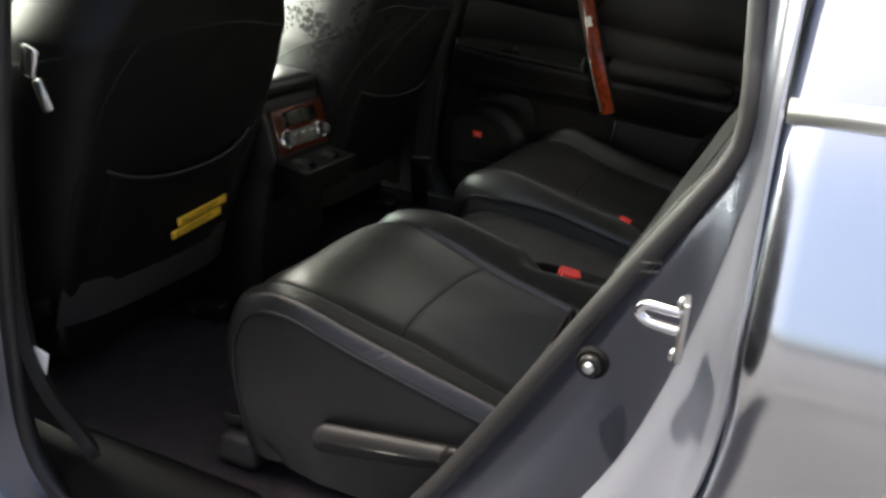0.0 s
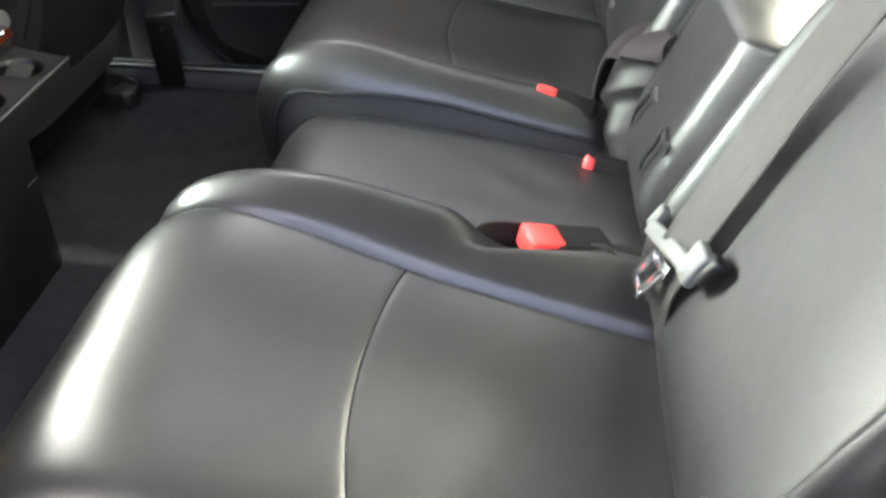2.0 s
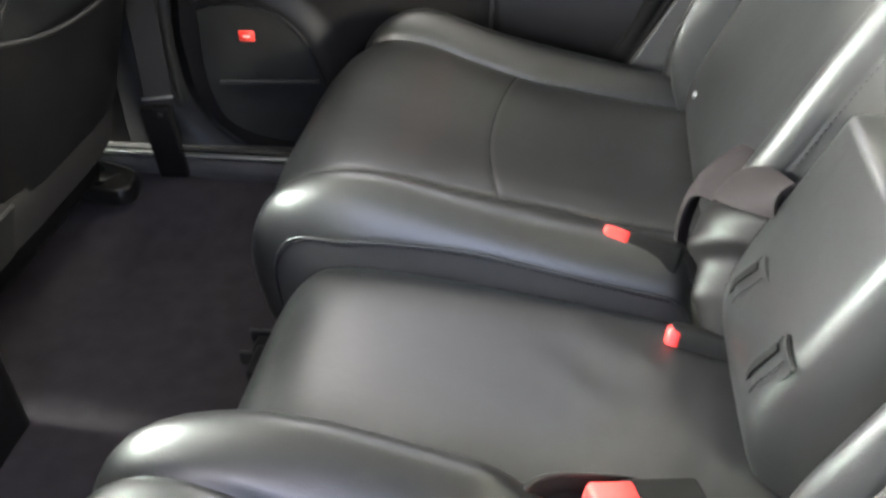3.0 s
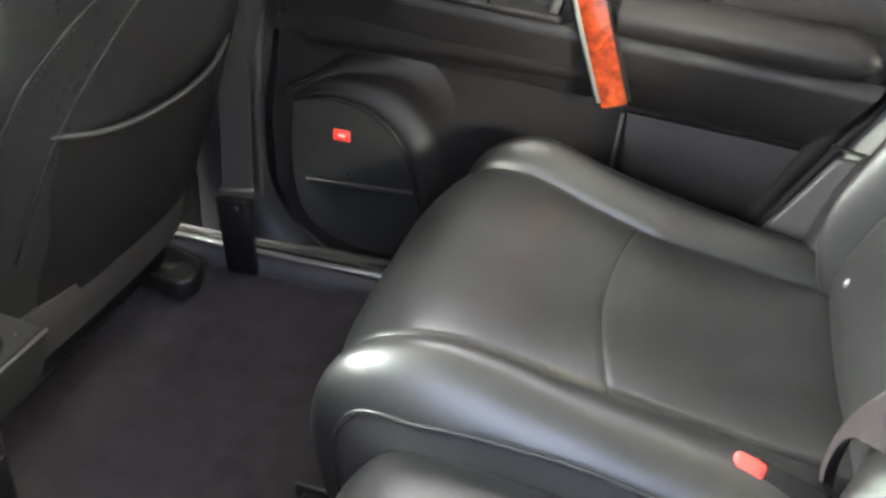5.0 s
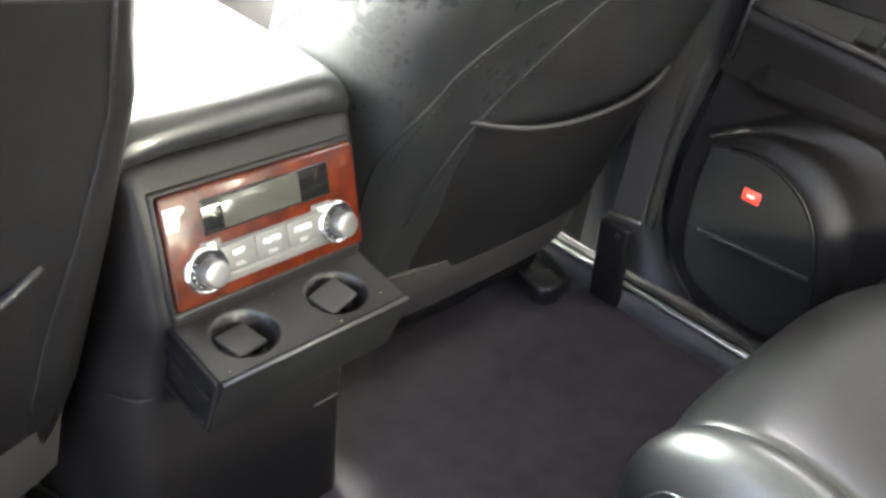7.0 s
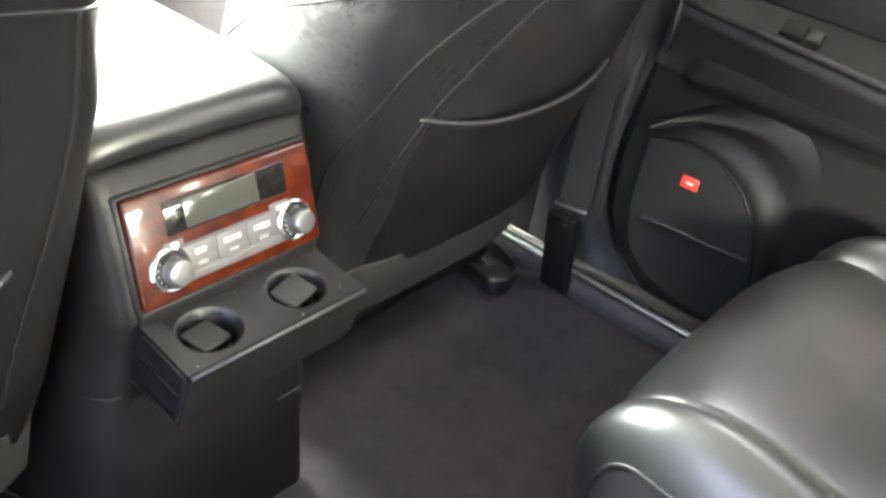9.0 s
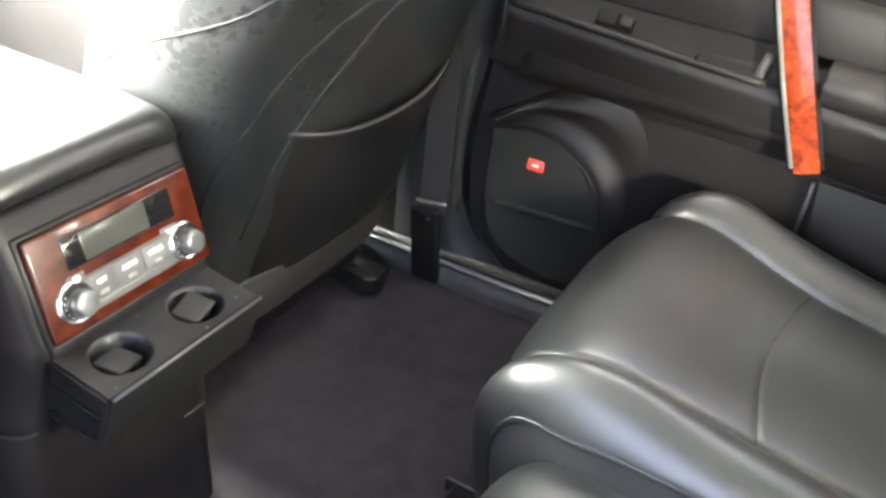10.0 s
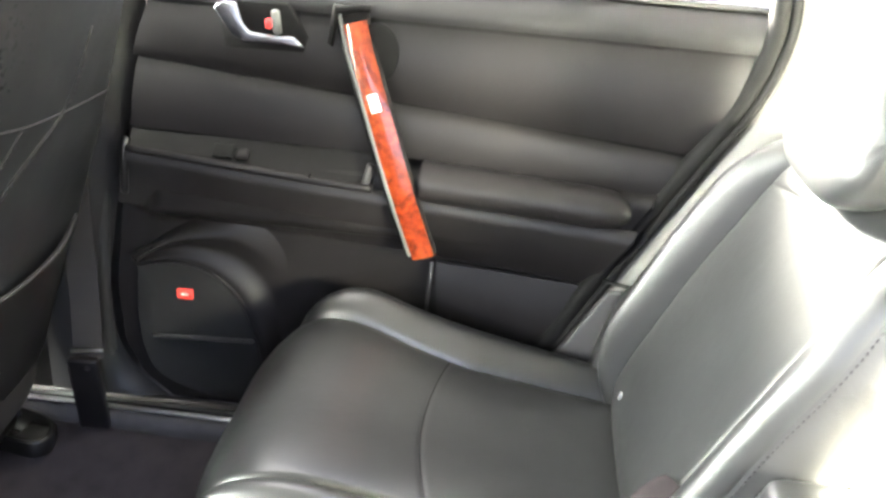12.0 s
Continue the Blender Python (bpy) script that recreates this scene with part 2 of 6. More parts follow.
def wet_leather():
    """Black leather with scattered dark water drops and a damp sheen on the upper part."""
    m = LEATHER.copy()
    m.name = "wet_black_leather"
    nt = m.node_tree
    b = nt.nodes["Principled BSDF"]
    tc = nt.nodes.new("ShaderNodeTexCoord")
    v = nt.nodes.new("ShaderNodeTexVoronoi")
    v.inputs["Scale"].default_value = 95
    v.inputs["Randomness"].default_value = 1.0
    ragged = nt.nodes.new("ShaderNodeTexNoise")
    ragged.inputs["Scale"].default_value = 160
    bent = nt.nodes.new("ShaderNodeMix")
    bent.data_type = "RGBA"
    bent.inputs["Factor"].default_value = 0.012
    nz = nt.nodes.new("ShaderNodeTexNoise")
    nz.inputs["Scale"].default_value = 13
    gate = nt.nodes.new("ShaderNodeMapRange")
    gate.inputs["From Min"].default_value, gate.inputs["From Max"].default_value = 0.42, 0.62
    gate.inputs["To Min"].default_value, gate.inputs["To Max"].default_value = 0.0, 0.60
    sep = nt.nodes.new("ShaderNodeSeparateXYZ")
    high = nt.nodes.new("ShaderNodeMapRange")
    high.inputs["From Min"].default_value, high.inputs["From Max"].default_value = 0.94, 1.04
    reach = nt.nodes.new("ShaderNodeMath")
    reach.operation = "MULTIPLY"
    nt.links.new(tc.outputs["Object"], sep.inputs[0])
    nt.links.new(sep.outputs["Z"], high.inputs["Value"])
    lt = nt.nodes.new("ShaderNodeMath")
    lt.operation = "LESS_THAN"
    mix = nt.nodes.new("ShaderNodeMix")
    mix.data_type = "FLOAT"
    mix.inputs["A"].default_value, mix.inputs["B"].default_value = 0.36, 0.7
    nt.links.new(tc.outputs["Object"], ragged.inputs["Vector"])
    nt.links.new(tc.outputs["Object"], bent.inputs["A"])
    nt.links.new(ragged.outputs["Color"], bent.inputs["B"])
    nt.links.new(bent.outputs["Result"], v.inputs["Vector"])
    nt.links.new(tc.outputs["Object"], nz.inputs["Vector"])
    nt.links.new(nz.outputs["Fac"], gate.inputs["Value"])
    nt.links.new(v.outputs["Distance"], lt.inputs[0])
    nt.links.new(gate.outputs["Result"], reach.inputs[0])
    nt.links.new(high.outputs["Result"], reach.inputs[1])
    side = nt.nodes.new("ShaderNodeMapRange")
    side.inputs["From Min"].default_value, side.inputs["From Max"].default_value = 0.40, 0.26
    both = nt.nodes.new("ShaderNodeMath")
    both.operation = "MULTIPLY"
    nt.links.new(sep.outputs["Y"], side.inputs["Value"])
    nt.links.new(reach.outputs[0], both.inputs[0])
    nt.links.new(side.outputs["Result"], both.inputs[1])
    nt.links.new(both.outputs[0], lt.inputs[1])
    nt.links.new(lt.outputs[0], mix.inputs["Factor"])
    for l in list(b.inputs["Roughness"].links):
        nt.links.remove(l)
    nt.links.new(mix.outputs["Result"], b.inputs["Roughness"])
    sp = nt.nodes.new("ShaderNodeMix")
    sp.data_type = "FLOAT"
    sp.inputs["A"].default_value, sp.inputs["B"].default_value = 0.55, 0.12
    nt.links.new(lt.outputs[0], sp.inputs["Factor"])
    nt.links.new(sp.outputs["Result"], b.inputs["Specular IOR Level"])
    return m


WET = wet_leather()


def worn_leather():
    """Black leather with fine crossing scuffs."""
    m = LEATHER.copy()
    m.name = "creased_black_leather"
    nt = m.node_tree
    b = nt.nodes["Principled BSDF"]
    old = [n for n in nt.nodes if n.type == "BUMP"][0]
    tc = nt.nodes.new("ShaderNodeTexCoord")
    # two sets of long fine scuffs that cross the bolster aslant
    last = old
    for turn, scale in ((28, 130), (52, 100)):
        mp = nt.nodes.new("ShaderNodeMapping")
        mp.inputs["Rotation"].default_value = (0, 0, radians(turn))
        mp.vector_type = "TEXTURE"
        mp.inputs["Scale"].default_value = (9.0, 0.8, 2.0)
        n = nt.nodes.new("ShaderNodeTexNoise")
        n.inputs["Scale"].default_value, n.inputs["Detail"].default_value, n.inputs["Roughness"].default_value = scale, 2.0, 0.4
        mr = nt.nodes.new("ShaderNodeMapRange")
        mr.inputs["From Min"].default_value, mr.inputs["From Max"].default_value = 0.28, 0.44
        bp = nt.nodes.new("ShaderNodeBump")
        bp.inputs["Strength"].default_value, bp.inputs["Distance"].default_value = 0.35, 0.0010
        nt.links.new(tc.outputs["Object"], mp.inputs["Vector"])
        nt.links.new(mp.outputs["Vector"], n.inputs["Vector"])
        nt.links.new(n.outputs["Fac"], mr.inputs["Value"])
        nt.links.new(mr.outputs["Result"], bp.inputs["Height"])
        nt.links.new(last.outputs["Normal"], bp.inputs["Normal"])
        last = bp
    nt.links.new(last.outputs["Normal"], b.inputs["Normal"])
    return m


WORN = worn_leather()


def glass_material(name, tint, ior=1.45):
    m = bpy.data.materials.new(name)
    m.use_nodes = True
    nt = m.node_tree
    nt.nodes.clear()
    tr = nt.nodes.new("ShaderNodeBsdfTransparent")
    tr.inputs[0].default_value = (*tint, 1)
    gl = nt.nodes.new("ShaderNodeBsdfGlossy")
    gl.inputs["Roughness"].default_value = 0.02
    mx = nt.nodes.new("ShaderNodeMixShader")
    fr = nt.nodes.new("ShaderNodeFresnel")
    fr.inputs["IOR"].default_value = ior
    out = nt.nodes.new("ShaderNodeOutputMaterial")
    nt.links.new(fr.outputs[0], mx.inputs[0])
    nt.links.new(tr.outputs[0], mx.inputs[1])
    nt.links.new(gl.outputs[0], mx.inputs[2])
    nt.links.new(mx.outputs[0], out.inputs[0])
    return m


GLASS = glass_material("window_glass", (0.85, 0.92, 0.88))
TINTED = glass_material("tinted_glass", (0.002, 0.0025, 0.003), 1.2)


PRIVACY = glass_material("smoked_glass", (0.42, 0.43, 0.46))


def display_glass():
    m = mat("dark_display_glass", (0.006, 0.006, 0.006), 0.06, spec=0.3, coat=0.25, vary=0.1, rough_vary=0.02)
    return m


DISPLAY = display_glass()
LCD = mat("grey_lcd", (0.035, 0.035, 0.030), 0.12, spec=0.4, coat=0.15, vary=0.06, rough_vary=0.03)


# ---- building helpers ----
def thing(name, label, category, group="", kind="", at=(0, 0, 0)):
    e = new(name)
    e.empty_display_size = 0.05
    e.location = at
    return tagged(e, label, category, group, kind)


def part(name, bm, material, parent=None, label="", smooth=True):
    me = bpy.data.meshes.new(name)
    if smooth:
        for f in bm.faces:
            f.smooth = True
    bm.to_mesh(me)
    bm.free()
    me.materials.append(material)
    ob = new(name, me)
    if parent is not None:
        ob.parent = parent
        ob.matrix_parent_inverse = Matrix.Translation(-parent.location) if parent.parent is None else Matrix.Identity(4)
        if parent.type == "MESH":
            ob.matrix_parent_inverse = Matrix.Identity(4)
    if label:
        ob["label"] = label
    return ob


def spline(pts, n):
    """A smooth curve through the points, evenly spaced."""
    p = np.array(pts, float)
    if len(p) == 2:
        return [Vector(p[0] + (p[1] - p[0]) * k / (n - 1)) for k in range(n)]
    ext = np.vstack([2 * p[0] - p[1], p, 2 * p[-1] - p[-2]])
    fine = []
    for i in range(1, len(ext) - 2):
        a, b, c, d = ext[i - 1], ext[i], ext[i + 1], ext[i + 2]
        for k in range(24):
            u = k / 24
            fine.append(0.5 * (2 * b + (c - a) * u + (2 * a - 5 * b + 4 * c - d) * u * u + (3 * b - a - 3 * c + d) * u ** 3))
    fine.append(p[-1])
    fine = np.array(fine)
    ln = np.r_[0, np.cumsum(np.linalg.norm(np.diff(fine, axis=0), axis=1))]
    s = np.linspace(0, ln[-1], n)
    return [Vector([np.interp(v, ln, fine[:, k]) for k in range(p.shape[1])]) for v in s]


def lerp(x, xs, ys):
    return float(np.interp(x, xs, ys))


def smoothstep(a, b, x):
    t = min(1, max(0, (x - a) / (b - a)))
    return t * t * (3 - 2 * t)


def sheet(P, thick=0.008, flip=False, face=None):
    """A bmesh from a grid of points, with a back face and closed rims."""
    nu, nv = len(P), len(P[0])
    A = np.array([[list(q) for q in row] for row in P])
    du, dv = np.gradient(A, axis=0), np.gradient(A, axis=1)
    n = np.cross(du, dv)
    n /= np.maximum(np.linalg.norm(n, axis=2, keepdims=True), 1e-9)
    if face is not None:
        flip = float(n.mean(axis=(0, 1)) @ np.array(face)) < 0
    if flip:
        n = -n
    B = A - n * thick
    bm = bmesh.new()
    front = [[bm.verts.new(A[i, j]) for j in range(nv)] for i in range(nu)]
    back = [[bm.verts.new(B[i, j]) for j in range(nv)] for i in range(nu)]

    def quad(a, b, c, d):
        if flip:
            a, b, c, d = d, c, b, a
        try:
            bm.faces.new((a, b, c, d))
        except ValueError:
            pass

    for i in range(nu - 1):
        for j in range(nv - 1):
            quad(front[i][j], front[i + 1][j], front[i + 1][j + 1], front[i][j + 1])
            quad(back[i][j], back[i][j + 1], back[i + 1][j + 1], back[i + 1][j])
    rim = [(i, 0) for i in range(nu)] + [(nu - 1, j) for j in range(1, nv)] + [(i, nv - 1) for i in range(nu - 2, -1, -1)] + [(0, j) for j in range(nv - 2, 0, -1)]
    top = [bm.verts.new(A[i, j]) for i, j in rim]
    bot = [bm.verts.new(B[i, j]) for i, j in rim]
    m = len(rim)
    for k in range(m):
        quad(top[(k + 1) % m], top[k], bot[k], bot[(k + 1) % m])
    return bm


def tube(pts, r, sides=8, closed=False, flat=1.0):
    """A round cord along points; flat squashes it along its second axis."""
    bm = bmesh.new()
    pts = [Vector(p) for p in pts]
    n = len(pts)
    rings = []
    a = None
    for i, p in enumerate(pts):
        t = (pts[(i + 1) % n] - pts[i - 1]) if closed else (pts[min(i + 1, n - 1)] - pts[max(i - 1, 0)])
        t.normalize()
        if a is None:
            a = t.cross(Vector((0, 0, 1)))
            if a.length < 0.05:
                a = t.cross(Vector((1, 0, 0)))
        # the side direction is carried along the cord, so that it does not twist
        a = a - t * a.dot(t)
        a.normalize()
        b = a.cross(t).normalized()
        rings.append([bm.verts.new(p + a * (r * math.cos(2 * math.pi * k / sides)) + b * (r * flat * math.sin(2 * math.pi * k / sides))) for k in range(sides)])
    for i in range(n if closed else n - 1):
        q = rings[(i + 1) % n]
        for k in range(sides):
            bm.faces.new((rings[i][k], rings[i][(k + 1) % sides], q[(k + 1) % sides], q[k]))
    if not closed:
        bm.faces.new(rings[0][::-1])
        bm.faces.new(rings[-1])
    bmesh.ops.recalc_face_normals(bm, faces=bm.faces[:])
    return bm


def box(size, centre=(0, 0, 0), bevel=0.004, seg=2, m=None, taper=None):
    bm = bmesh.new()
    bmesh.ops.create_cube(bm, size=1)
    for v in bm.verts:
        if taper and v.co.z > 0:
            v.co.x *= taper[0]
            v.co.y *= taper[1]
        v.co = Vector((v.co.x * size[0], v.co.y * size[1], v.co.z * size[2]))
    if bevel:
        bmesh.ops.bevel(bm, geom=bm.edges[:], offset=bevel, segments=seg, affect="EDGES", profile=0.5)
    bmesh.ops.transform(bm, matrix=(m or Matrix.Identity(4)) if m else Matrix.Translation(centre), verts=bm.verts[:])
    return bm


def prism(outline, axis, a, b, bevel=0.003, seg=2):
    """A plate: an outline in the plane across an axis ('x', 'y', 'z'), between a and b along it."""
    def at(p, q):
        return {"x": (q, p[0], p[1]), "y": (p[0], q, p[1]), "z": (p[0], p[1], q)}[axis]
    bm = bmesh.new()
    lo = [bm.verts.new(at(p, a)) for p in outline]
    hi = [bm.verts.new(at(p, b)) for p in outline]
    bm.faces.new(lo)
    bm.faces.new(hi[::-1])
    n = len(outline)
    for k in range(n):
        bm.faces.new((lo[k], hi[k], hi[(k + 1) % n], lo[(k + 1) % n]))
    bmesh.ops.recalc_face_normals(bm, faces=bm.faces[:])
    if bevel:
        rim = [e for e in bm.edges if any(len(f.verts) > 4 for f in e.link_faces) or n <= 4]
        bmesh.ops.bevel(bm, geom=rim, offset=bevel, segments=seg, affect="EDGES", profile=0.5)
    return bm


def ribbon(pts, normals, width, thick=0.0015, across=None):
    """Flat webbing along points."""
    rows = []
    n = len(pts)
    for i in range(n):
        t = (Vector(pts[min(i + 1, n - 1)]) - Vector(pts[max(i - 1, 0)])).normalized()
        nn = Vector(normals[i] if isinstance(normals, list) else normals)
        a = t.cross(nn).normalized()
        rows.append([Vector(pts[i]) + a * width * k for k in (-0.5, -0.46, -0.2, 0, 0.2, 0.46, 0.5)])
    return sheet(rows, thick)


def bar(a, b, wide, thick, toward, bevel=0.003):
    """A flat bar between two places, facing a direction."""
    a, b = Vector(a), Vector(b)
    x = (b - a).normalized()
    z = Vector(toward) - x * Vector(toward).dot(x)
    z.normalize()
    y = z.cross(x)
    m = Matrix(((x.x, y.x, z.x, 0), (x.y, y.y, z.y, 0), (x.z, y.z, z.z, 0), (0, 0, 0, 1)))
    return box(((b - a).length, wide, thick), (0, 0, 0), bevel, 2, Matrix.Translation((a + b) / 2) @ m)


def lathe(profile, sides=28, m=None):
    """A turned body about z from (radius, height) pairs."""
    bm = bmesh.new()
    rings = []
    for r, z in profile:
        rings.append([bm.verts.new((r * math.cos(2 * math.pi * k / sides), r * math.sin(2 * math.pi * k / sides), z)) for k in range(sides)])
    for a, b in zip(rings, rings[1:]):
        for k in range(sides):
            bm.faces.new((a[k], a[(k + 1) % sides], b[(k + 1) % sides], b[k]))
    bm.faces.new(rings[0][::-1])
    bm.faces.new(rings[-1])
    bmesh.ops.recalc_face_normals(bm, faces=bm.faces[:])
    if m:
        bmesh.ops.transform(bm, matrix=m, verts=bm.verts[:])
    return bm


def stitches(pts, pitch=0.006, r=0.0009, length=0.004):
    """A row of short raised stitches along a curve, in one mesh."""
    p = [Vector(q) for q in pts]
    total = sum((b - a).length for a, b in zip(p, p[1:]))
    q = spline([list(v) for v in p], max(4, int(total / pitch)))
    bm = bmesh.new()
    for a, b in zip(q, q[1:]):
        d = (b - a).normalized()
        s = d.cross(Vector((0.3, 0.2, 1))).normalized() * r
        u = d.cross(s).normalized() * r
        e = a + d * length
        ring = [[bm.verts.new(c + s), bm.verts.new(c + u), bm.verts.new(c - s), bm.verts.new(c - u)] for c in (a, e)]
        for k in range(4):
            bm.faces.new((ring[0][k], ring[0][(k + 1) % 4], ring[1][(k + 1) % 4], ring[1][k]))
        bm.faces.new(ring[0][::-1])
        bm.faces.new(ring[1])
    return bm


# ---- the car's shell and the ground ----
FLOOR = 0.53
ground = part("ground", prism([(-400, -400), (400, -400), (400, 400), (-400, 400)], "z", -0.3, 0.0, 0), ASPHALT)
tagged(ground, "pale grey asphalt ground under and around the car", "ground", kind="structure")


def floor_carpet():
    rows = []
    for i in range(70):
        x = -2.0 + 2.6 * i / 69
        row = []
        for j in range(60):
            y = -0.68 + 1.38 * j / 59
            z = FLOOR + 0.006 * noise.noise(Vector((x * 9, y * 9, 0.3)))
            z += 0.056 * smoothstep(0.48, 0.64, y) + -0.012 * smoothstep(0.645, 0.68, -y)
            z += 0.10 * smoothstep(-0.42, -0.25, x) * 0.5
            row.append((x, y, z))
        rows.append(row)
    return sheet(rows, 0.02, face=(0, 0, 1))


carpet = part("floor", floor_carpet(), CARPET)
tagged(carpet, "charcoal cut-pile carpet covering the car floor", "carpet", kind="structure")

# openings of one side of the car, as (x, z)
OPEN_REAR = [(0.205, 1.50), (0.232, 1.40), (0.246, 1.323), (0.253, 1.27), (0.247, 1.224), (0.206, 1.153), (0.132, 1.030), (0.046, 0.880), (-0.022, 0.765), (-0.074, 0.685), (-0.125, 0.610), (-0.18, 0.540), (-0.24, 0.485), (-0.30, 0.455), (-0.36, 0.445)]
# the inner edge of the seal round the closed door
FAR_REAR = [(0.150, 1.50), (0.182, 1.40), (0.196, 1.32), (0.186, 1.25), (0.160, 1.185), (0.118, 1.113), (0.027, 0.952), (-0.056, 0.794), (-0.112, 0.69), (-0.165, 0.625), (-0.24, 0.592), (-0.30, 0.583)]
OPEN_FRONT = [(-0.64, 0.440), (-0.715, 0.448), (-0.765, 0.500), (-0.790, 0.560), (-0.800, 0.63), (-0.803, 0.70), (-0.805, 0.80), (-0.795, 0.95), (-0.765, 1.22), (-0.735, 1.40), (-0.70, 1.50)]
OPENING = [tuple(p) for p in spline(OPEN_REAR, 44)] + [tuple(p) for p in spline(OPEN_FRONT, 30)] + [(-0.62, 1.535), (0.10, 1.535)]
CUT_REAR = [(0.27, 1.54), (0.283, 1.42), (0.287, 1.30), (0.292, 1.18), (0.294, 1.05), (0.282, 0.94), (0.255, 0.84), (0.20, 0.74), (0.12, 0.65), (0.0, 0.52), (-0.12, 0.42), (-0.28, 0.36)]
CUT_FRONT = [(-0.70, 0.34), (-0.81, 0.37), (-0.86, 0.47), (-0.875, 0.65), (-0.875, 0.85), (-0.855, 1.10), (-0.82, 1.32), (-0.775, 1.54)]
CUT = [tuple(p) for p in spline(CUT_REAR, 44)] + [tuple(p) for p in spline(CUT_FRONT, 30)] + [(-0.62, 1.575), (0.10, 1.575)]


def lean_in(y, z):
    """The upper body leans inwards above the window line."""
    return math.copysign(abs(y) - 0.42 * max(0.0, z - 1.29), y)


def loop_sheet(loops, thick=0.003):
    return sheet([[Vector(p) for p in (*lp, lp[0])] for lp in loops], thick)


def flare(x, z):
    """How far the rear shoulder swells beyond the door line."""
    return 0.046 * smoothstep(0.12, 0.26, x) * max(0.0, 1 - abs(z - 1.092) / 0.21)


def jamb(sgn):
    """The painted door frame between the seal and the outer skin."""
    steps = []
    for f, y in ((0.0, 0.746), (0.0, 0.748), (0.06, 0.760), (0.30, 0.775), (0.55, 0.790), (0.62, 0.800), (0.66, 0.826), (0.76, 0.842), (0.90, 0.850), (0.97, 0.858), (1.0, 0.872), (1.02, 0.880)):
        steps.append([(a[0] + (b[0] - a[0]) * f, sgn * (lean_in(y, a[1]) + smoothstep(0.84, 1.0, f) * flare(b[0], b[1])), a[1] + (b[1] - a[1]) * f) for a, b in zip(OPENING, CUT)])
    return loop_sheet(steps[:6]), loop_sheet(steps[5:])


body = thing("car_body", "slate blue metallic car body with an open rear door", "car body", kind="structure")
inner_jamb, outer_jamb = jamb(-1)
# frame and flange take the darkened copies of the body paint
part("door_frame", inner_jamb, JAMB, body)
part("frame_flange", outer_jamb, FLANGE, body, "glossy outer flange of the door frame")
seal = part("door_seal", tube([(p[0], lean_in(-0.756, p[1]), p[1]) for p in OPENING], 0.016, 10, True, 0.9), RUBBER, body, "black rubber door seal")


def quarter_panel():
    """The outer skin behind the door, with a soft crease and a wheel arch below."""
    rows = []
    edge = CUT[:44]
    for i in range(44):
        x0, z = edge[i]
        row = []
        for j in range(30):
            u = j / 29
            x = x0 + (1.9 - x0) * u ** 1.4
            y = -0.910 + 0.10 * max(0.0, z - 1.092) + 0.16 * max(0.0, 1.092 - z) ** 1.1 + 0.42 * max(0.0, z - 1.29) + 0.08 * u ** 3
            y -= flare(x, z)
            row.append((x, y + 0.028 * (1 - smoothstep(0, 0.03, u)), z))
        rows.append(row)
    return sheet(rows, 0.004, face=(0, -1, 0))


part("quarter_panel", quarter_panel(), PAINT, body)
part("window_moulding", tube([(0.292, -0.884, 1.302), (0.5, -0.884, 1.306), (0.9, -0.876, 1.314), (1.4, -0.85, 1.32)], 0.011, 10, False, 1.0), ALU, body, "bright chrome moulding under the window")
part("quarter_window", sheet([[(0.318 + 1.1 * u, -0.868 + 0.10 * v, 1.306 + 0.22 * v) for v in (0, 0.5, 1)] for u in (0, 0.3, 0.6, 1)], 0.004), TINTED, body, "tinted side window")
for o in (body.children[-1],):
    o.visible_shadow = False
striker = thing("door_striker", "bright steel door striker loop on the painted frame", "door striker")
part("loop", tube(spline([(0.236, -0.862, 1.093), (0.216, -0.860, 1.093), (0.200, -0.858, 1.092), (0.193, -0.857, 1.084), (0.200, -0.858, 1.076), (0.216, -0.860, 1.074), (0.236, -0.862, 1.074)], 26), 0.0058, 8), CHROME, striker)
part("plate", box((0.006, 0.030, 0.062), (0, 0, 0), 0.002, 2, pose(0.238, -0.864, 1.078, 0, 0, 10)), STEEL, striker)
for zz in (1.104, 1.050):
    part("screw", lathe([(0.001, 0), (0.0075, 0), (0.006, 0.004), (0.001, 0.005)], 12, pose(0.234, -0.864, zz, 0, -80, 0)), STEEL, striker)
latch_slot = thing("frame_slot", "small pressed slot with a bright rim in the painted frame", "frame slot")
part("slot_rim", tube([(0.188 + dx, -0.815 + 0.10 * dz, 1.112 + dz) for dx, dz in ((-0.013, -0.006), (0.010, -0.002), (0.013, 0.008), (-0.010, 0.004))], 0.0010, 6, True), PLASTIC_GREY, latch_slot)
buffer_m = pose(0.141, -0.797, 0.983, 90, 0, 0)
bump_stop = thing("door_bump_stop", "black rubber bump stop with a steel bolt on the door frame", "bump stop")
part("rubber_ring", lathe([(0.012, -0.004), (0.0185, -0.004), (0.018, 0.002), (0.0165, 0.0045), (0.0135, 0.0045), (0.012, 0.003)], 26, buffer_m), RECESS, bump_stop)
part("rubber_cup", lathe([(0.001, 0), (0.0135, 0), (0.0128, 0.009), (0.0105, 0.0125), (0.001, 0.0130)], 22, buffer_m), PLASTIC_SMOOTH, bump_stop)
part("bolt", lathe([(0.001, 0.012), (0.0068, 0.0125), (0.0062, 0.016), (0.003, 0.018), (0.001, 0.0182)], 14, buffer_m), STEEL, bump_stop)


def slab(name, label, outline, axis, a, b, material, bevel=0.004):
    ob = part(name, prism(outline, axis, a, b, bevel), material)
    return tagged(ob, label, "car interior", kind="structure")


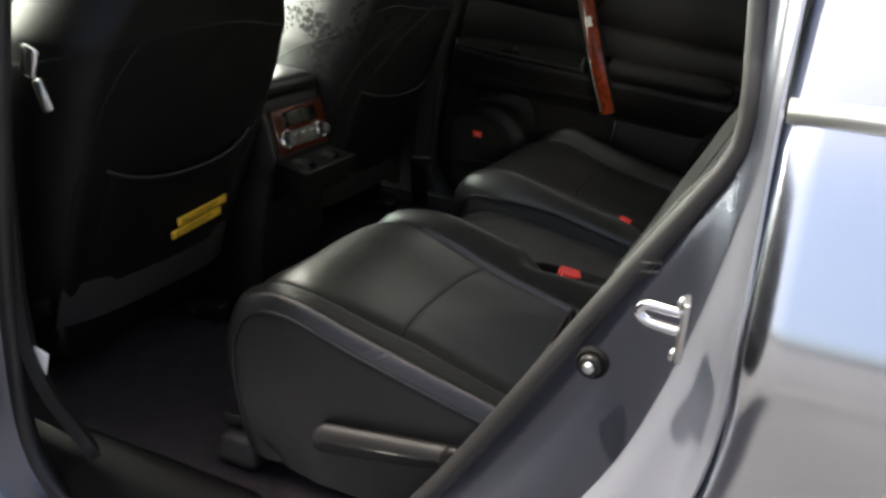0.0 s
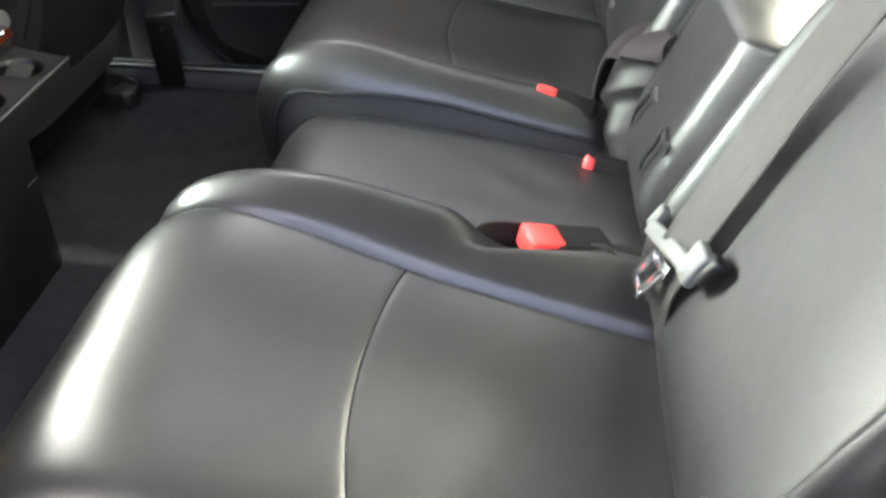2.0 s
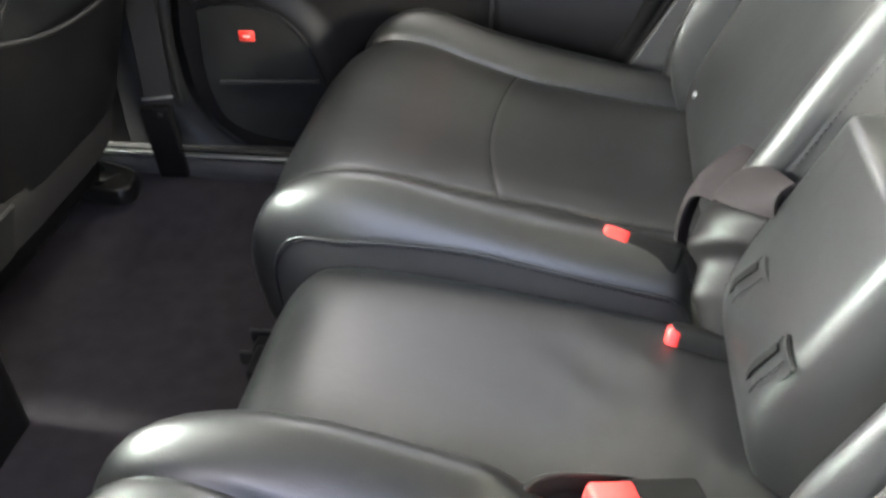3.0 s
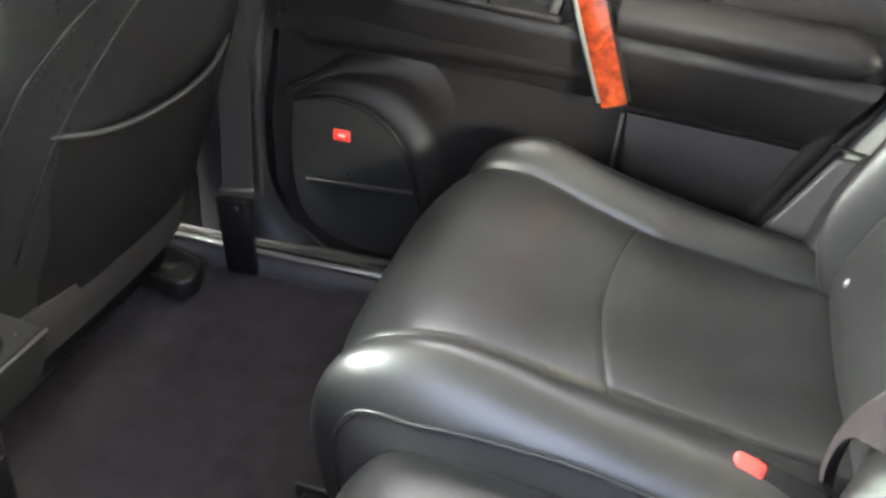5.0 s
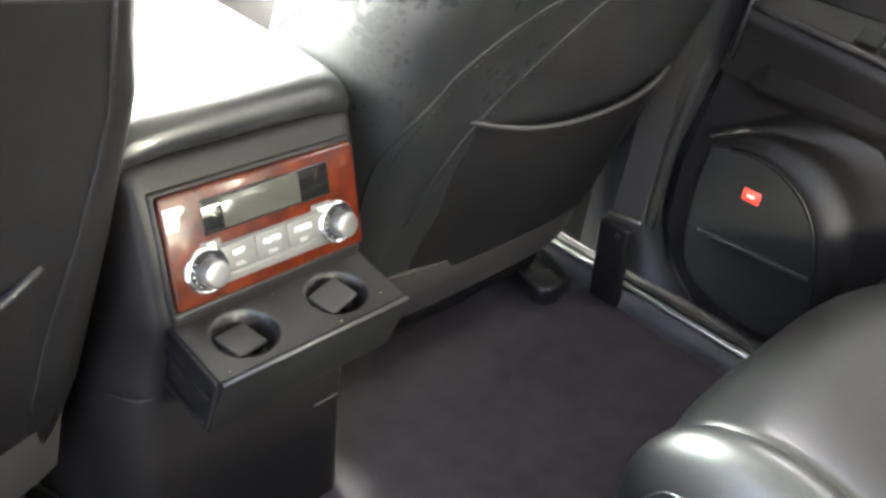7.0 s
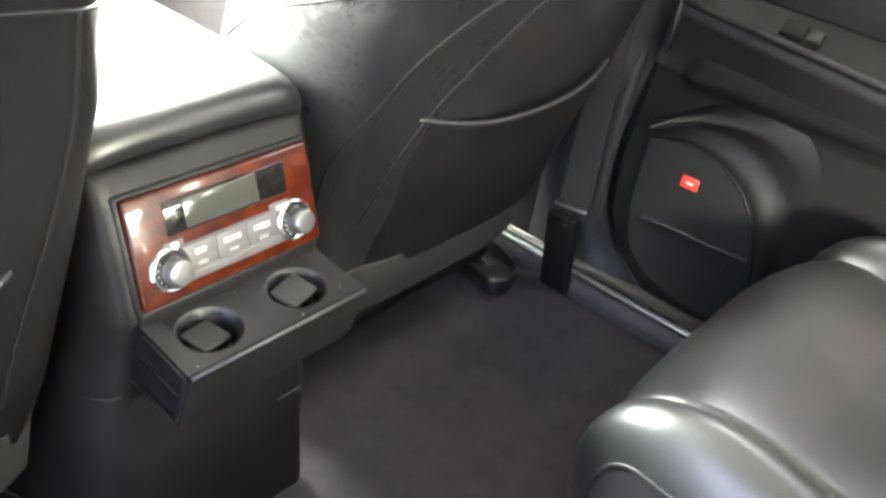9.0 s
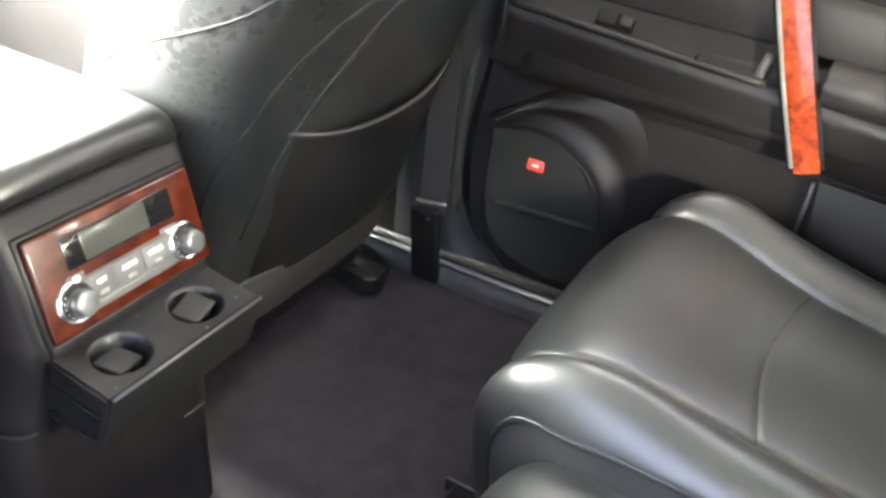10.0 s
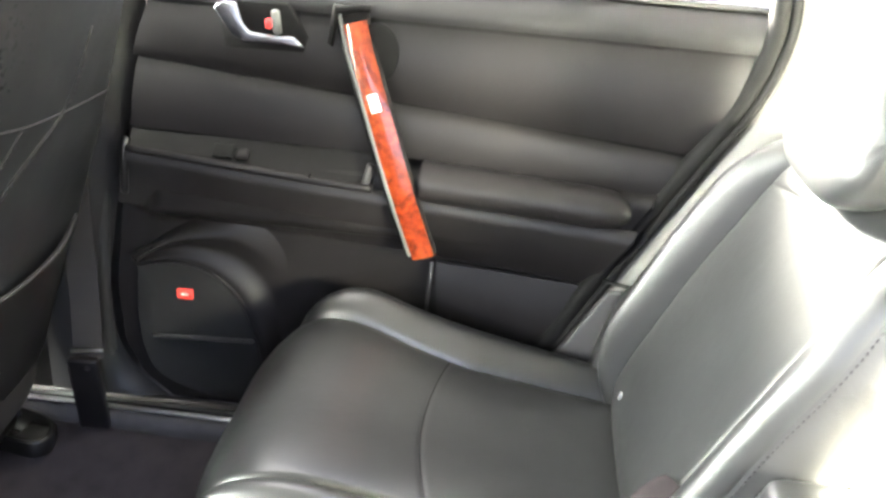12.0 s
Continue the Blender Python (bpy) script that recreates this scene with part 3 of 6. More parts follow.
# roof, ends and the closed remainder of the cabin
def roof():
    rows = []
    for i in range(24):
        x = -1.30 + 3.0 * i / 23
        rows.append([(x, -0.64 + 1.28 * j / 15, 1.575 + 0.085 * (1 - (abs(j / 7.5 - 1)) ** 2.2) - 0.10 * max(0, (x - 0.9) / 0.8) ** 2) for j in range(16)])
    return sheet(rows, 0.03, face=(0, 0, -1))


tagged(part("ceiling", roof(), HEADLINER), "light grey fabric headliner under the steel roof", "ceiling", kind="structure")
for sgn, nm in ((-1, "left"), (1, "right")):
    y0, y1 = (0.70, 0.80)
    side = lambda n, lb, pts, a=y0, b=y1, mt=PLASTIC_GREY: slab(n, lb, pts, "y", sgn * a, sgn * b, mt)
    side("wall_front_" + nm, "black trimmed front door lower panel", [(-2.1, 0.45), (-0.86, 0.45), (-0.86, 1.30), (-2.1, 1.22)], y0, y1, PLASTIC)
    side("roof_rail_" + nm, "grey trimmed roof rail above the doors", [(-1.32, 1.545), (1.7, 1.545), (1.7, 1.60), (-1.30, 1.60)], 0.56, 0.72, PILLAR_TRIM)
    side("wall_rear_" + nm, "grey cargo side panel behind the rear seats", [(0.50, 0.45), (1.7, 0.45), (1.7, 1.29), (0.50, 1.29)], 0.68, 0.80, LIGHT_TRIM)
    side("pillar_front_" + nm, "grey front roof pillar", [(-2.05, 1.10), (-1.95, 1.10), (-1.25, 1.56), (-1.34, 1.58)], 0.66, 0.76, PILLAR_TRIM)
    side("pillar_rear_" + nm, "grey rear roof pillar", [(1.35, 1.28), (1.7, 1.28), (1.7, 1.56), (1.30, 1.56)], 0.66, 0.78, PILLAR_TRIM)
slab("wall_front", "black dashboard and bulkhead", [(-0.80, 0.4), (0.80, 0.4), (0.80, 1.14), (-0.80, 1.14)], "x", -2.2, -1.9, PLASTIC)
slab("wall_tailgate", "grey tailgate lower panel", [(-0.80, 0.4), (0.80, 0.4), (0.80, 1.22), (-0.80, 1.22)], "x", 1.66, 1.76, LIGHT_TRIM)
slab("cargo_floor", "pale grey cargo floor behind the seats", [(0.30, -0.74), (1.70, -0.74), (1.70, 0.74), (0.30, 0.74)], "z", 0.66, 0.72, LIGHT_TRIM)
third = thing("rear_bench", "folded pale grey bench behind the seats in full light", "rear bench")
part("bench_top", box((0.75, 1.30, 0.16), (1.05, 0, 0.92), 0.04, 4), LIGHT_TRIM, third)
part("bench_base", box((0.70, 1.26, 0.14), (1.05, 0, 0.78), 0.02, 3), LIGHT_TRIM, third)
ws = part("windscreen", sheet([[(-2.02 + 0.74 * v, y, 1.12 + 0.44 * v) for v in (0, 0.5, 1)] for y in (-0.68, -0.3, 0.3, 0.68)], 0.005), GLASS)
tagged(ws, "clear laminated windscreen", "windscreen", kind="structure").visible_shadow = False
bw = part("rear_window", sheet([[(1.72 - 0.20 * v, y, 1.22 + 0.34 * v) for v in (0, 0.5, 1)] for y in (-0.66, -0.3, 0.3, 0.66)], 0.005), GLASS)
tagged(bw, "rear window glass", "window", kind="structure").visible_shadow = False


# ---- rear seats ----
def seat_frame(path, n):
    """Stations along a side profile: place and outward normal."""
    q = spline(path, n)
    out = []
    for i, p in enumerate(q):
        t = q[min(i + 1, n - 1)] - q[max(i - 1, 0)]
        t.normalize()
        out.append((p, Vector((-t.y, t.x))))
    return out


def spaced(n):
    """0..1, closer together at both ends."""
    return [0.5 - 0.5 * math.cos(math.pi * k / (n - 1)) for k in range(n)]


CUSHION = [(-0.425, 0.600), (-0.452, 0.680), (-0.465, 0.742), (-0.465, 0.786), (-0.454, 0.818), (-0.431, 0.846), (-0.396, 0.861), (-0.35, 0.863), (-0.30, 0.853), (-0.25, 0.838), (-0.20, 0.825), (-0.08, 0.798), (0.04, 0.774), (0.10, 0.768)]
BACK = [(0.100, 0.690), (0.056, 0.745), (0.044, 0.800), (0.054, 0.850), (0.088, 0.930), (0.128, 1.020), (0.164, 1.090), (0.190, 1.142), (0.206, 1.170), (0.228, 1.192), (0.258, 1.200), (0.290, 1.190), (0.312, 1.155), (0.322, 1.08)]


def upholstery(path, n_path, rows_at, knots, sgn, height, push=None, dip=1.0):
    """Patches of one padded cover. rows_at: fractions along the path where cross seams lie; knots: y of the seams
    and edges as functions of the fraction; height(column, w, s): padding above the base surface."""
    st = seat_frame(path, n_path)

    def base(s):
        f = min(max(s, 0), 1) * (n_path - 1)
        i = min(int(f), n_path - 2)
        return st[i][0].lerp(st[i + 1][0], f - i), st[i][1].lerp(st[i + 1][1], f - i).normalized()

    out = {}
    for c in range(len(knots) - 1):
        ncol = 26 if c != 1 else 34
        for r in range(len(rows_at) - 1):
            P = []
            nrow = 44
            for b in spaced(nrow):
                row = []
                for w in spaced(ncol):
                    bend = rows_at[r](c, w), rows_at[r + 1](c, w)
                    s = bend[0] + (bend[1] - bend[0]) * b
                    y = knots[c](s) + (knots[c + 1](s) - knots[c](s)) * w
                    p, nn = base(s)
                    h = height(c, w, s)
                    e = min(w * (knots[c + 1](s) - knots[c](s)), (1 - w) * (knots[c + 1](s) - knots[c](s)))
                    inner = (c > 0 and w < 0.5) or (c < len(knots) - 2 and w >= 0.5)
                    if inner:
                        soft_front = sgn < 0 and path is CUSHION and ((c == 0 and w >= 0.5) or (c == 1 and w < 0.5))
                        h -= 0.0055 * (0.2 + 0.8 * smoothstep(0.36, 0.52, s) if soft_front else 1.0) * math.exp(-(e / 0.0045) ** 2)
                    if sgn < 0 and path is CUSHION and c == 1 and w >= 0.5:
                        h -= 0.0075 * math.exp(-(e / 0.017) ** 2)
                    if sgn < 0 and path is CUSHION and c == 2 and w < 0.5:
                        h -= 0.0075 * math.exp(-(e / 0.006) ** 2)
                    if 0 < r and b < 0.5:
                        h -= dip * 0.0015 * math.exp(-((s - bend[0]) / 0.0042) ** 2) * (1 if c == 1 else 0)
                    if r < len(rows_at) - 2 and b >= 0.5:
                        h -= dip * 0.0010 * math.exp(-((s - bend[1]) / 0.0040) ** 2) * (1 if c == 1 else 0)
                    x, z = p.x + nn.x * h, p.y + nn.y * h
                    if push:
                        x, y, z = push(x, y, z, s)
                    row.append((x, sgn * y, z))
                P.append(row)
            out[(c, r)] = P
    return out, base


def cushion_cover(sgn):
    N = 60
    y_in = lambda s: lerp(s, [0, 0.25, 0.42, 1], [0.175, 0.158, 0.143, 0.150])
    y_a = lambda s: lerp(s, [0, 0.25, 0.38, 0.66, 1], [0.215, 0.210, 0.216, 0.248, 0.268])
    y_c = lambda s: lerp(s, [0, 0.25, 0.38, 0.66, 1], [0.615, 0.612, 0.602, 0.576, 0.606])
    y_out = lambda s: lerp(s, [0, 0.25, 0.42, 1], [0.648, 0.660, 0.672, 0.668])

    def height(c, w, s):
        fade = smoothstep(0.16, 0.42, s)
        if c == 0:
            q = w
            hump = (0.019 + 0.007 * fade if sgn > 0 else 0.022 + 0.013 * smoothstep(0.38, 0.56, s)) * math.sin(math.pi * min(1, q ** (0.8 if sgn > 0 else 0.66))) ** 0.9
            end = 0.085 * smoothstep(0.86, 0.97, s) ** 1.5 * (1 - smoothstep(0.55, 1.0, w)) if sgn > 0 else 0.0
            return hump - 0.006 * (1 - q) ** 6 - end
        if c == 2:
            q = 1 - w
            if sgn < 0:
                return (0.010 + 0.014 * fade) * smoothstep(0.0, 0.40, w) * (1 - smoothstep(0.80, 1.06, w)) - 0.004 * w ** 6
            hump = (0.010 + 0.020 * fade) * math.sin(math.pi * min(1, q ** 0.8)) ** 0.9
            return hump - 0.006 * (1 - q) ** 6
        return 0.006 * math.sin(math.pi * w) ** 0.5 - 0.012 * fade * math.sin(math.pi * w) ** 2

    def push(x, y, z, s):
        w = (y - 0.407) / 0.265
        z -= (0.032 if sgn > 0 else 0.008) * (1 - smoothstep(0.40, 0.64, s)) * smoothstep(0.25, 0.40, s) * smoothstep(0.70, 1.02, -w) ** 1.5
        if sgn < 0:
            z -= 0.030 * math.exp(-((x + 0.080) / 0.064) ** 4 - ((y - 0.163 + 0.25 * (x + 0.080)) / 0.032) ** 4)
        if sgn < 0:
            x -= 0.030 * (1 - smoothstep(0.30, 0.60, s)) * (1 - 0.5 * smoothstep(0.6, 1.0, -w))
        return x + ((0.036 if sgn > 0 and w < 0 else 0.045) + (0.034 if sgn > 0 else 0.014) * smoothstep(0.3, 1.0, w)) * abs(w) ** 3 * (1 - smoothstep(0.25, 0.55, s)), y, z - 0.012 * abs(w) ** 4 * (1 - smoothstep(0.2, 0.5, s))

    cross = lambda c, w: (0.624 if sgn < 0 else 0.632) + (0.028 * (4 * (w - 0.5) ** 2 - 1) if c == 1 else 0)
    rows = [lambda c, w: 0.0, cross, lambda c, w: 1.0]
    return upholstery(CUSHION, N, rows, [y_in, y_a, y_c, y_out], sgn, height, push)


def side_panel(edge, y_shift, bottom, sgn):
    """The upright flank under a padded edge."""
    P = []
    for p in edge:
        row = []
        for k in range(9):
            u = k / 8
            z = p[2] + (bottom - p[2]) * u
            x = p[0] + (0.03 * u + 0.075 * u * u) * smoothstep(-0.22, -0.42, p[0])
            row.append((x, p[1] + sgn * y_shift * (math.sin(math.pi * min(1, u * 1.1)) * 0.6 + 0.4 * u - 0.10 * (1 - u) ** 8), z))
        P.append(row)
    return sheet(P, 0.01, face=(0, sgn * y_shift, 0))


def back_cover(sgn):
    N = 70
    y_in = lambda s: lerp(s, [0, 0.3, 0.6, 0.75, 0.88, 1], [0.204, 0.178, 0.168, 0.182, 0.215, 0.235])
    y_a = lambda s: lerp(s, [0, 0.15, 0.5, 0.66, 0.80, 1], [0.262, 0.246, 0.222, 0.230, 0.255, 0.27])
    y_c = lambda s: lerp(s, [0, 0.15, 0.45, 0.66, 0.80, 1], [0.585, 0.582, 0.576, 0.565, 0.55, 0.545])
    y_out = lambda s: lerp(s, [0, 0.2, 0.5, 0.7, 0.85, 1], [0.606, 0.614, 0.622, 0.614, 0.592, 0.575])

    def height(c, w, s):
        mid = smoothstep(0.10, 0.30, s) * (1 - smoothstep(0.62, 0.80, s))
        if c == 0:
            return (0.008 + (0.010 if sgn > 0 else 0.020) * mid) * math.sin(math.pi * min(1, w ** 0.75)) ** 0.9 - 0.008 * (1 - w) ** 5
        if c == 2:
            q = 1 - w
            return (0.008 + (0.040 if sgn > 0 else 0.020) * mid) * math.sin(math.pi * min(1, q ** 0.75)) ** 0.9 - 0.008 * (1 - q) ** 5
        return 0.005 * math.sin(math.pi * w) ** 0.5 - 0.006 * mid * math.sin(math.pi * w) ** 2

    rows = [lambda c, w: 0.0, lambda c, w: 0.700 - 0.030 * (4 * (w - 0.5) ** 2 if c == 1 else 1), lambda c, w: 1.0]
    def recline(x, y, z, s):
        return x + (0.07 * max(0.0, z - 0.86) if sgn < 0 else 0.0), y, z

    return upholstery(BACK, N, rows, [y_in, y_a, y_c, y_out], sgn, height, recline, 1.0)


def rear_seat(sgn, label):
    e = thing("car_chair", label, "car seat", "rear seats", at=(-0.2, sgn * 0.4, FLOOR))
    P, base = cushion_cover(sgn)
    names = {0: "inner_bolster", 1: "cushion_panel", 2: "outer_bolster"}
    for (c, r), g in P.items():
        if c == 1:
            part("cushion_front_panel" if r == 0 else "cushion_rear_panel", sheet(g, 0.012, face=(-0.5, 0, 1)), LEATHER, e)
    part("cross_seam", tube([Vector(p) + Vector((0, 0, -0.0002)) for p in P[(1, 1)][0]], 0.0011, 6), RECESS, e)
    for c in (0, 2):
        g = P[(c, 0)] + P[(c, 1)][1:]
        b = part(names[c], sheet(g, 0.012, face=(-0.5, 0, 1)), WORN if c == 2 and sgn < 0 else LEATHER, e)
        edge = [row[0] if c == 0 else row[-1] for row in g]
        part("side_panel", side_panel(edge, 0.012 * (-1 if c == 0 else 1), 0.60, sgn), LEATHER_SIDE, e)
        part("stitching", stitches([(p[0], p[1] + sgn * (0.002 if c == 2 else -0.002), p[2] - 0.0045) for p in edge[10::4]]), THREAD, b)
        if c == 2:
            part("stitching", stitches([Vector(row[-3]) + Vector((0, 0, 0.0006)) for row in g[12::4]], 0.0065), THREAD, b)
        part("piping", tube([(p[0], p[1] + sgn * (0.001 if c == 2 else -0.001), p[2] - 0.001) for p in edge[8:]], 0.002, 6), LEATHER, b)
    part("seat_base", box((0.40, 0.40, 0.14), (-0.18, sgn * 0.41, 0.665), 0.02, 2), PLASTIC, e)
    for yy in (0.212, 0.58):
        rail_ob = part("rail", box((0.60, 0.045, 0.030), (-0.195, sgn * yy, 0.594), 0.005, 2), PLASTIC_SMOOTH, e)
        part("rail_flange", box((0.045, 0.006, 0.020), (-0.482, sgn * (yy - 0.022), 0.606), 0.002, 2), PLASTIC_GREY, rail_ob)
        part("rail_flange", box((0.045, 0.006, 0.020), (-0.482, sgn * (yy + 0.022), 0.606), 0.002, 2), PLASTIC_GREY, rail_ob)
    B, base = back_cover(sgn)
    for (c, r), g in B.items():
        if c == 1:
            part("backrest_panel" if r == 0 else "head_panel", sheet(g, 0.012, face=(-0.5, 0, 1)), LEATHER, e)
    for c in (0, 2):
        g = B[(c, 0)] + B[(c, 1)][1:]
        b = part("backrest_bolster", sheet(g, 0.012, face=(-0.5, 0, 1)), LEATHER, e)
        edge = [row[0] if c == 0 else row[-1] for row in g]
        rows = []
        for p in edge:
            rows.append([(p[0] + (0.075 if c == 0 else 0.13) * u * (1 - 0.8 * smoothstep(1.08, 1.19, p[2])), p[1] + sgn * (0.012 if c == 2 else -0.012) * math.sin(math.pi * u), p[2] - 0.02 * u) for u in (0, 0.2, 0.5, 0.8, 1)])
        part("backrest_side", sheet(rows, 0.01, face=(0, sgn * (1 if c == 2 else -1), 0)), LEATHER_SIDE, e)
        if c == 0 or sgn < 0:
            way = -1 if c == 0 else 1
            part("stitching", stitches([(p[0] + 0.004, p[1] + way * sgn * 0.003, p[2]) for p in edge[16:70:4]], 0.007), THREAD, b)
    rear = [[(0.095 + 0.30 * (z - 0.70) / 0.66 + (0.0 if 0.22 < yy < 0.58 else -0.02), sgn * yy, z) for yy in (0.21, 0.25, 0.40, 0.55, 0.60)] for z in (0.70, 0.85, 1.0, 1.10)]
    part("backrest_shell", sheet(rear, 0.02), PLASTIC_GREY, e)
    if sgn > 0:
        head = []
        for q in np.linspace(0, 2 * math.pi, 41):
            ring = []
            for v in np.linspace(-1, 1, 25):
                fat = (1 - abs(v) ** 4) ** 0.5 if abs(v) < 1 else 0.02
                cq, sq = math.cos(q), math.sin(q)
                ring.append((0.232 + 0.056 * math.copysign(abs(cq) ** 0.7, cq) * max(fat, 0.15) + 0.022 * sq, sgn * 0.41 + 0.128 * v * (1 - 0.10 * max(0, sq)), 1.288 + 0.094 * math.copysign(abs(sq) ** 0.75, sq) * max(fat, 0.12)))
            head.append(ring)
        rest = part("headrest", sheet(head, 0.004), LEATHER, e, "padded leather headrest in full light")
        for yy in (-0.055, 0.055):
            part("headrest_post", tube([(0.252, sgn * 0.41 + yy, 1.15), (0.246, sgn * 0.41 + yy, 1.24)], 0.006, 8), CHROME, rest)
    # inner hinge of the far seat: a soft hood over a drum with a creased skirt
    if sgn > 0:
        # leather cover: bulges over the hinge and runs down in folds between the cushions
        line = spline([(0.068, 0.150, 0.892), (0.050, 0.162, 0.888), (0.030, 0.172, 0.874), (0.016, 0.174, 0.850), (0.014, 0.156, 0.816), (0.020, 0.132, 0.784), (0.030, 0.112, 0.750), (0.034, 0.105, 0.720)], 40)
        rows = []
        for i, p in enumerate(line):
            u = i / 39
            half = lerp(u, [0, 0.2, 0.45, 0.7, 1], [0.034, 0.046, 0.044, 0.036, 0.032])
            row = []
            for w in np.linspace(-1, 1, 25):
                fold = 0.006 * math.exp(-((u - 0.42 - 0.16 * w) / 0.045) ** 2) - 0.006 * math.exp(-((u - 0.52 - 0.16 * w) / 0.05) ** 2) + 0.004 * math.exp(-((u - 0.66 - 0.12 * w) / 0.04) ** 2)
                row.append((p.x - fold + 0.040 * abs(w) ** 2.4, p.y + half * w, p.z + (0.022 * (1 - u) - 0.012) * w))
            rows.append(row)
        part("hinge_cover", sheet(rows, 0.004, face=(-1, 0, 0.4)), SEAT_BACK, e, "creased black leather cover over the hinge")
        # hood: a folded leaf whose rim wraps the outer side of the cover
        rim = spline([(0.014, 0.214, 0.780), (0.018, 0.242, 0.810), (0.034, 0.268, 0.850), (0.056, 0.266, 0.892), (0.066, 0.246, 0.906), (0.074, 0.200, 0.914), (0.080, 0.160, 0.926), (0.086, 0.122, 0.936)], 36)
        low = spline([(0.006, 0.200, 0.784), (0.004, 0.216, 0.816), (0.008, 0.216, 0.850), (0.013, 0.198, 0.872), (0.024, 0.170, 0.886), (0.044, 0.138, 0.896), (0.074, 0.112, 0.902)], 36)
        hood = []
        for i in range(36):
            u = i / 35
            row = []
            for w in np.linspace(0, 1, 13):
                p = rim[i].lerp(low[i], w)
                crease = 0.010 * math.exp(-((u - 0.66 + 0.10 * w) / 0.05) ** 2)
                puff = 0.008 * math.sin(math.pi * w) ** 0.8
                row.append((p.x - puff + crease, p.y, p.z + 0.5 * puff - 0.5 * crease))
            hood.append(row)
        part("hinge_hood", sheet(hood, 0.004, face=(-1, 0, 0.6)), HOOD, e, "soft purple-grey vinyl hood folded over the hinge")
    # outer hinge: a tall rounded cover with a pointed flap behind it
    shell = [tuple(q) for q in spline([(0.014, 0.795), (0.026, 0.850), (0.042, 0.900), (0.054, 0.923), (0.068, 0.931), (0.083, 0.927), (0.093, 0.913), (0.094, 0.893), (0.084, 0.868), (0.072, 0.838), (0.066, 0.795)], 30)]
    part("hinge_drum", prism(shell, "y", sgn * 0.630, sgn * 0.684, 0.013, 4), LEATHER_SIDE, e, "rounded black hinge cover")
    flap = [(0.026, 0.856), (0.036, 0.888), (0.050, 0.925), (0.066, 0.966), (0.072, 0.964), (0.080, 0.930), (0.090, 0.900), (0.070, 0.860)]
    part("hinge_hood", prism(flap, "y", sgn * 0.626, sgn * 0.652, 0.006, 3), HOOD, e, "soft purple-grey vinyl flap over the hinge")
    part("hinge_bracket", box((0.10, 0.020, 0.12), (0.085, sgn * 0.650, 0.810), 0.008, 3), PLASTIC, e)
    for yy in (0.249, 0.522):
        part("button", lathe([(0.001, 0), (0.006, 0), (0.0055, 0.003), (0.001, 0.004)], 12, pose(0.046, sgn * yy, 0.832, 0, -70, 0)), SILVER, e, "small bright press stud")
    return e


rear_seat(1, "black leather rear seat beside the closed door")
rear_seat(-1, "black leather rear seat beside the open door")


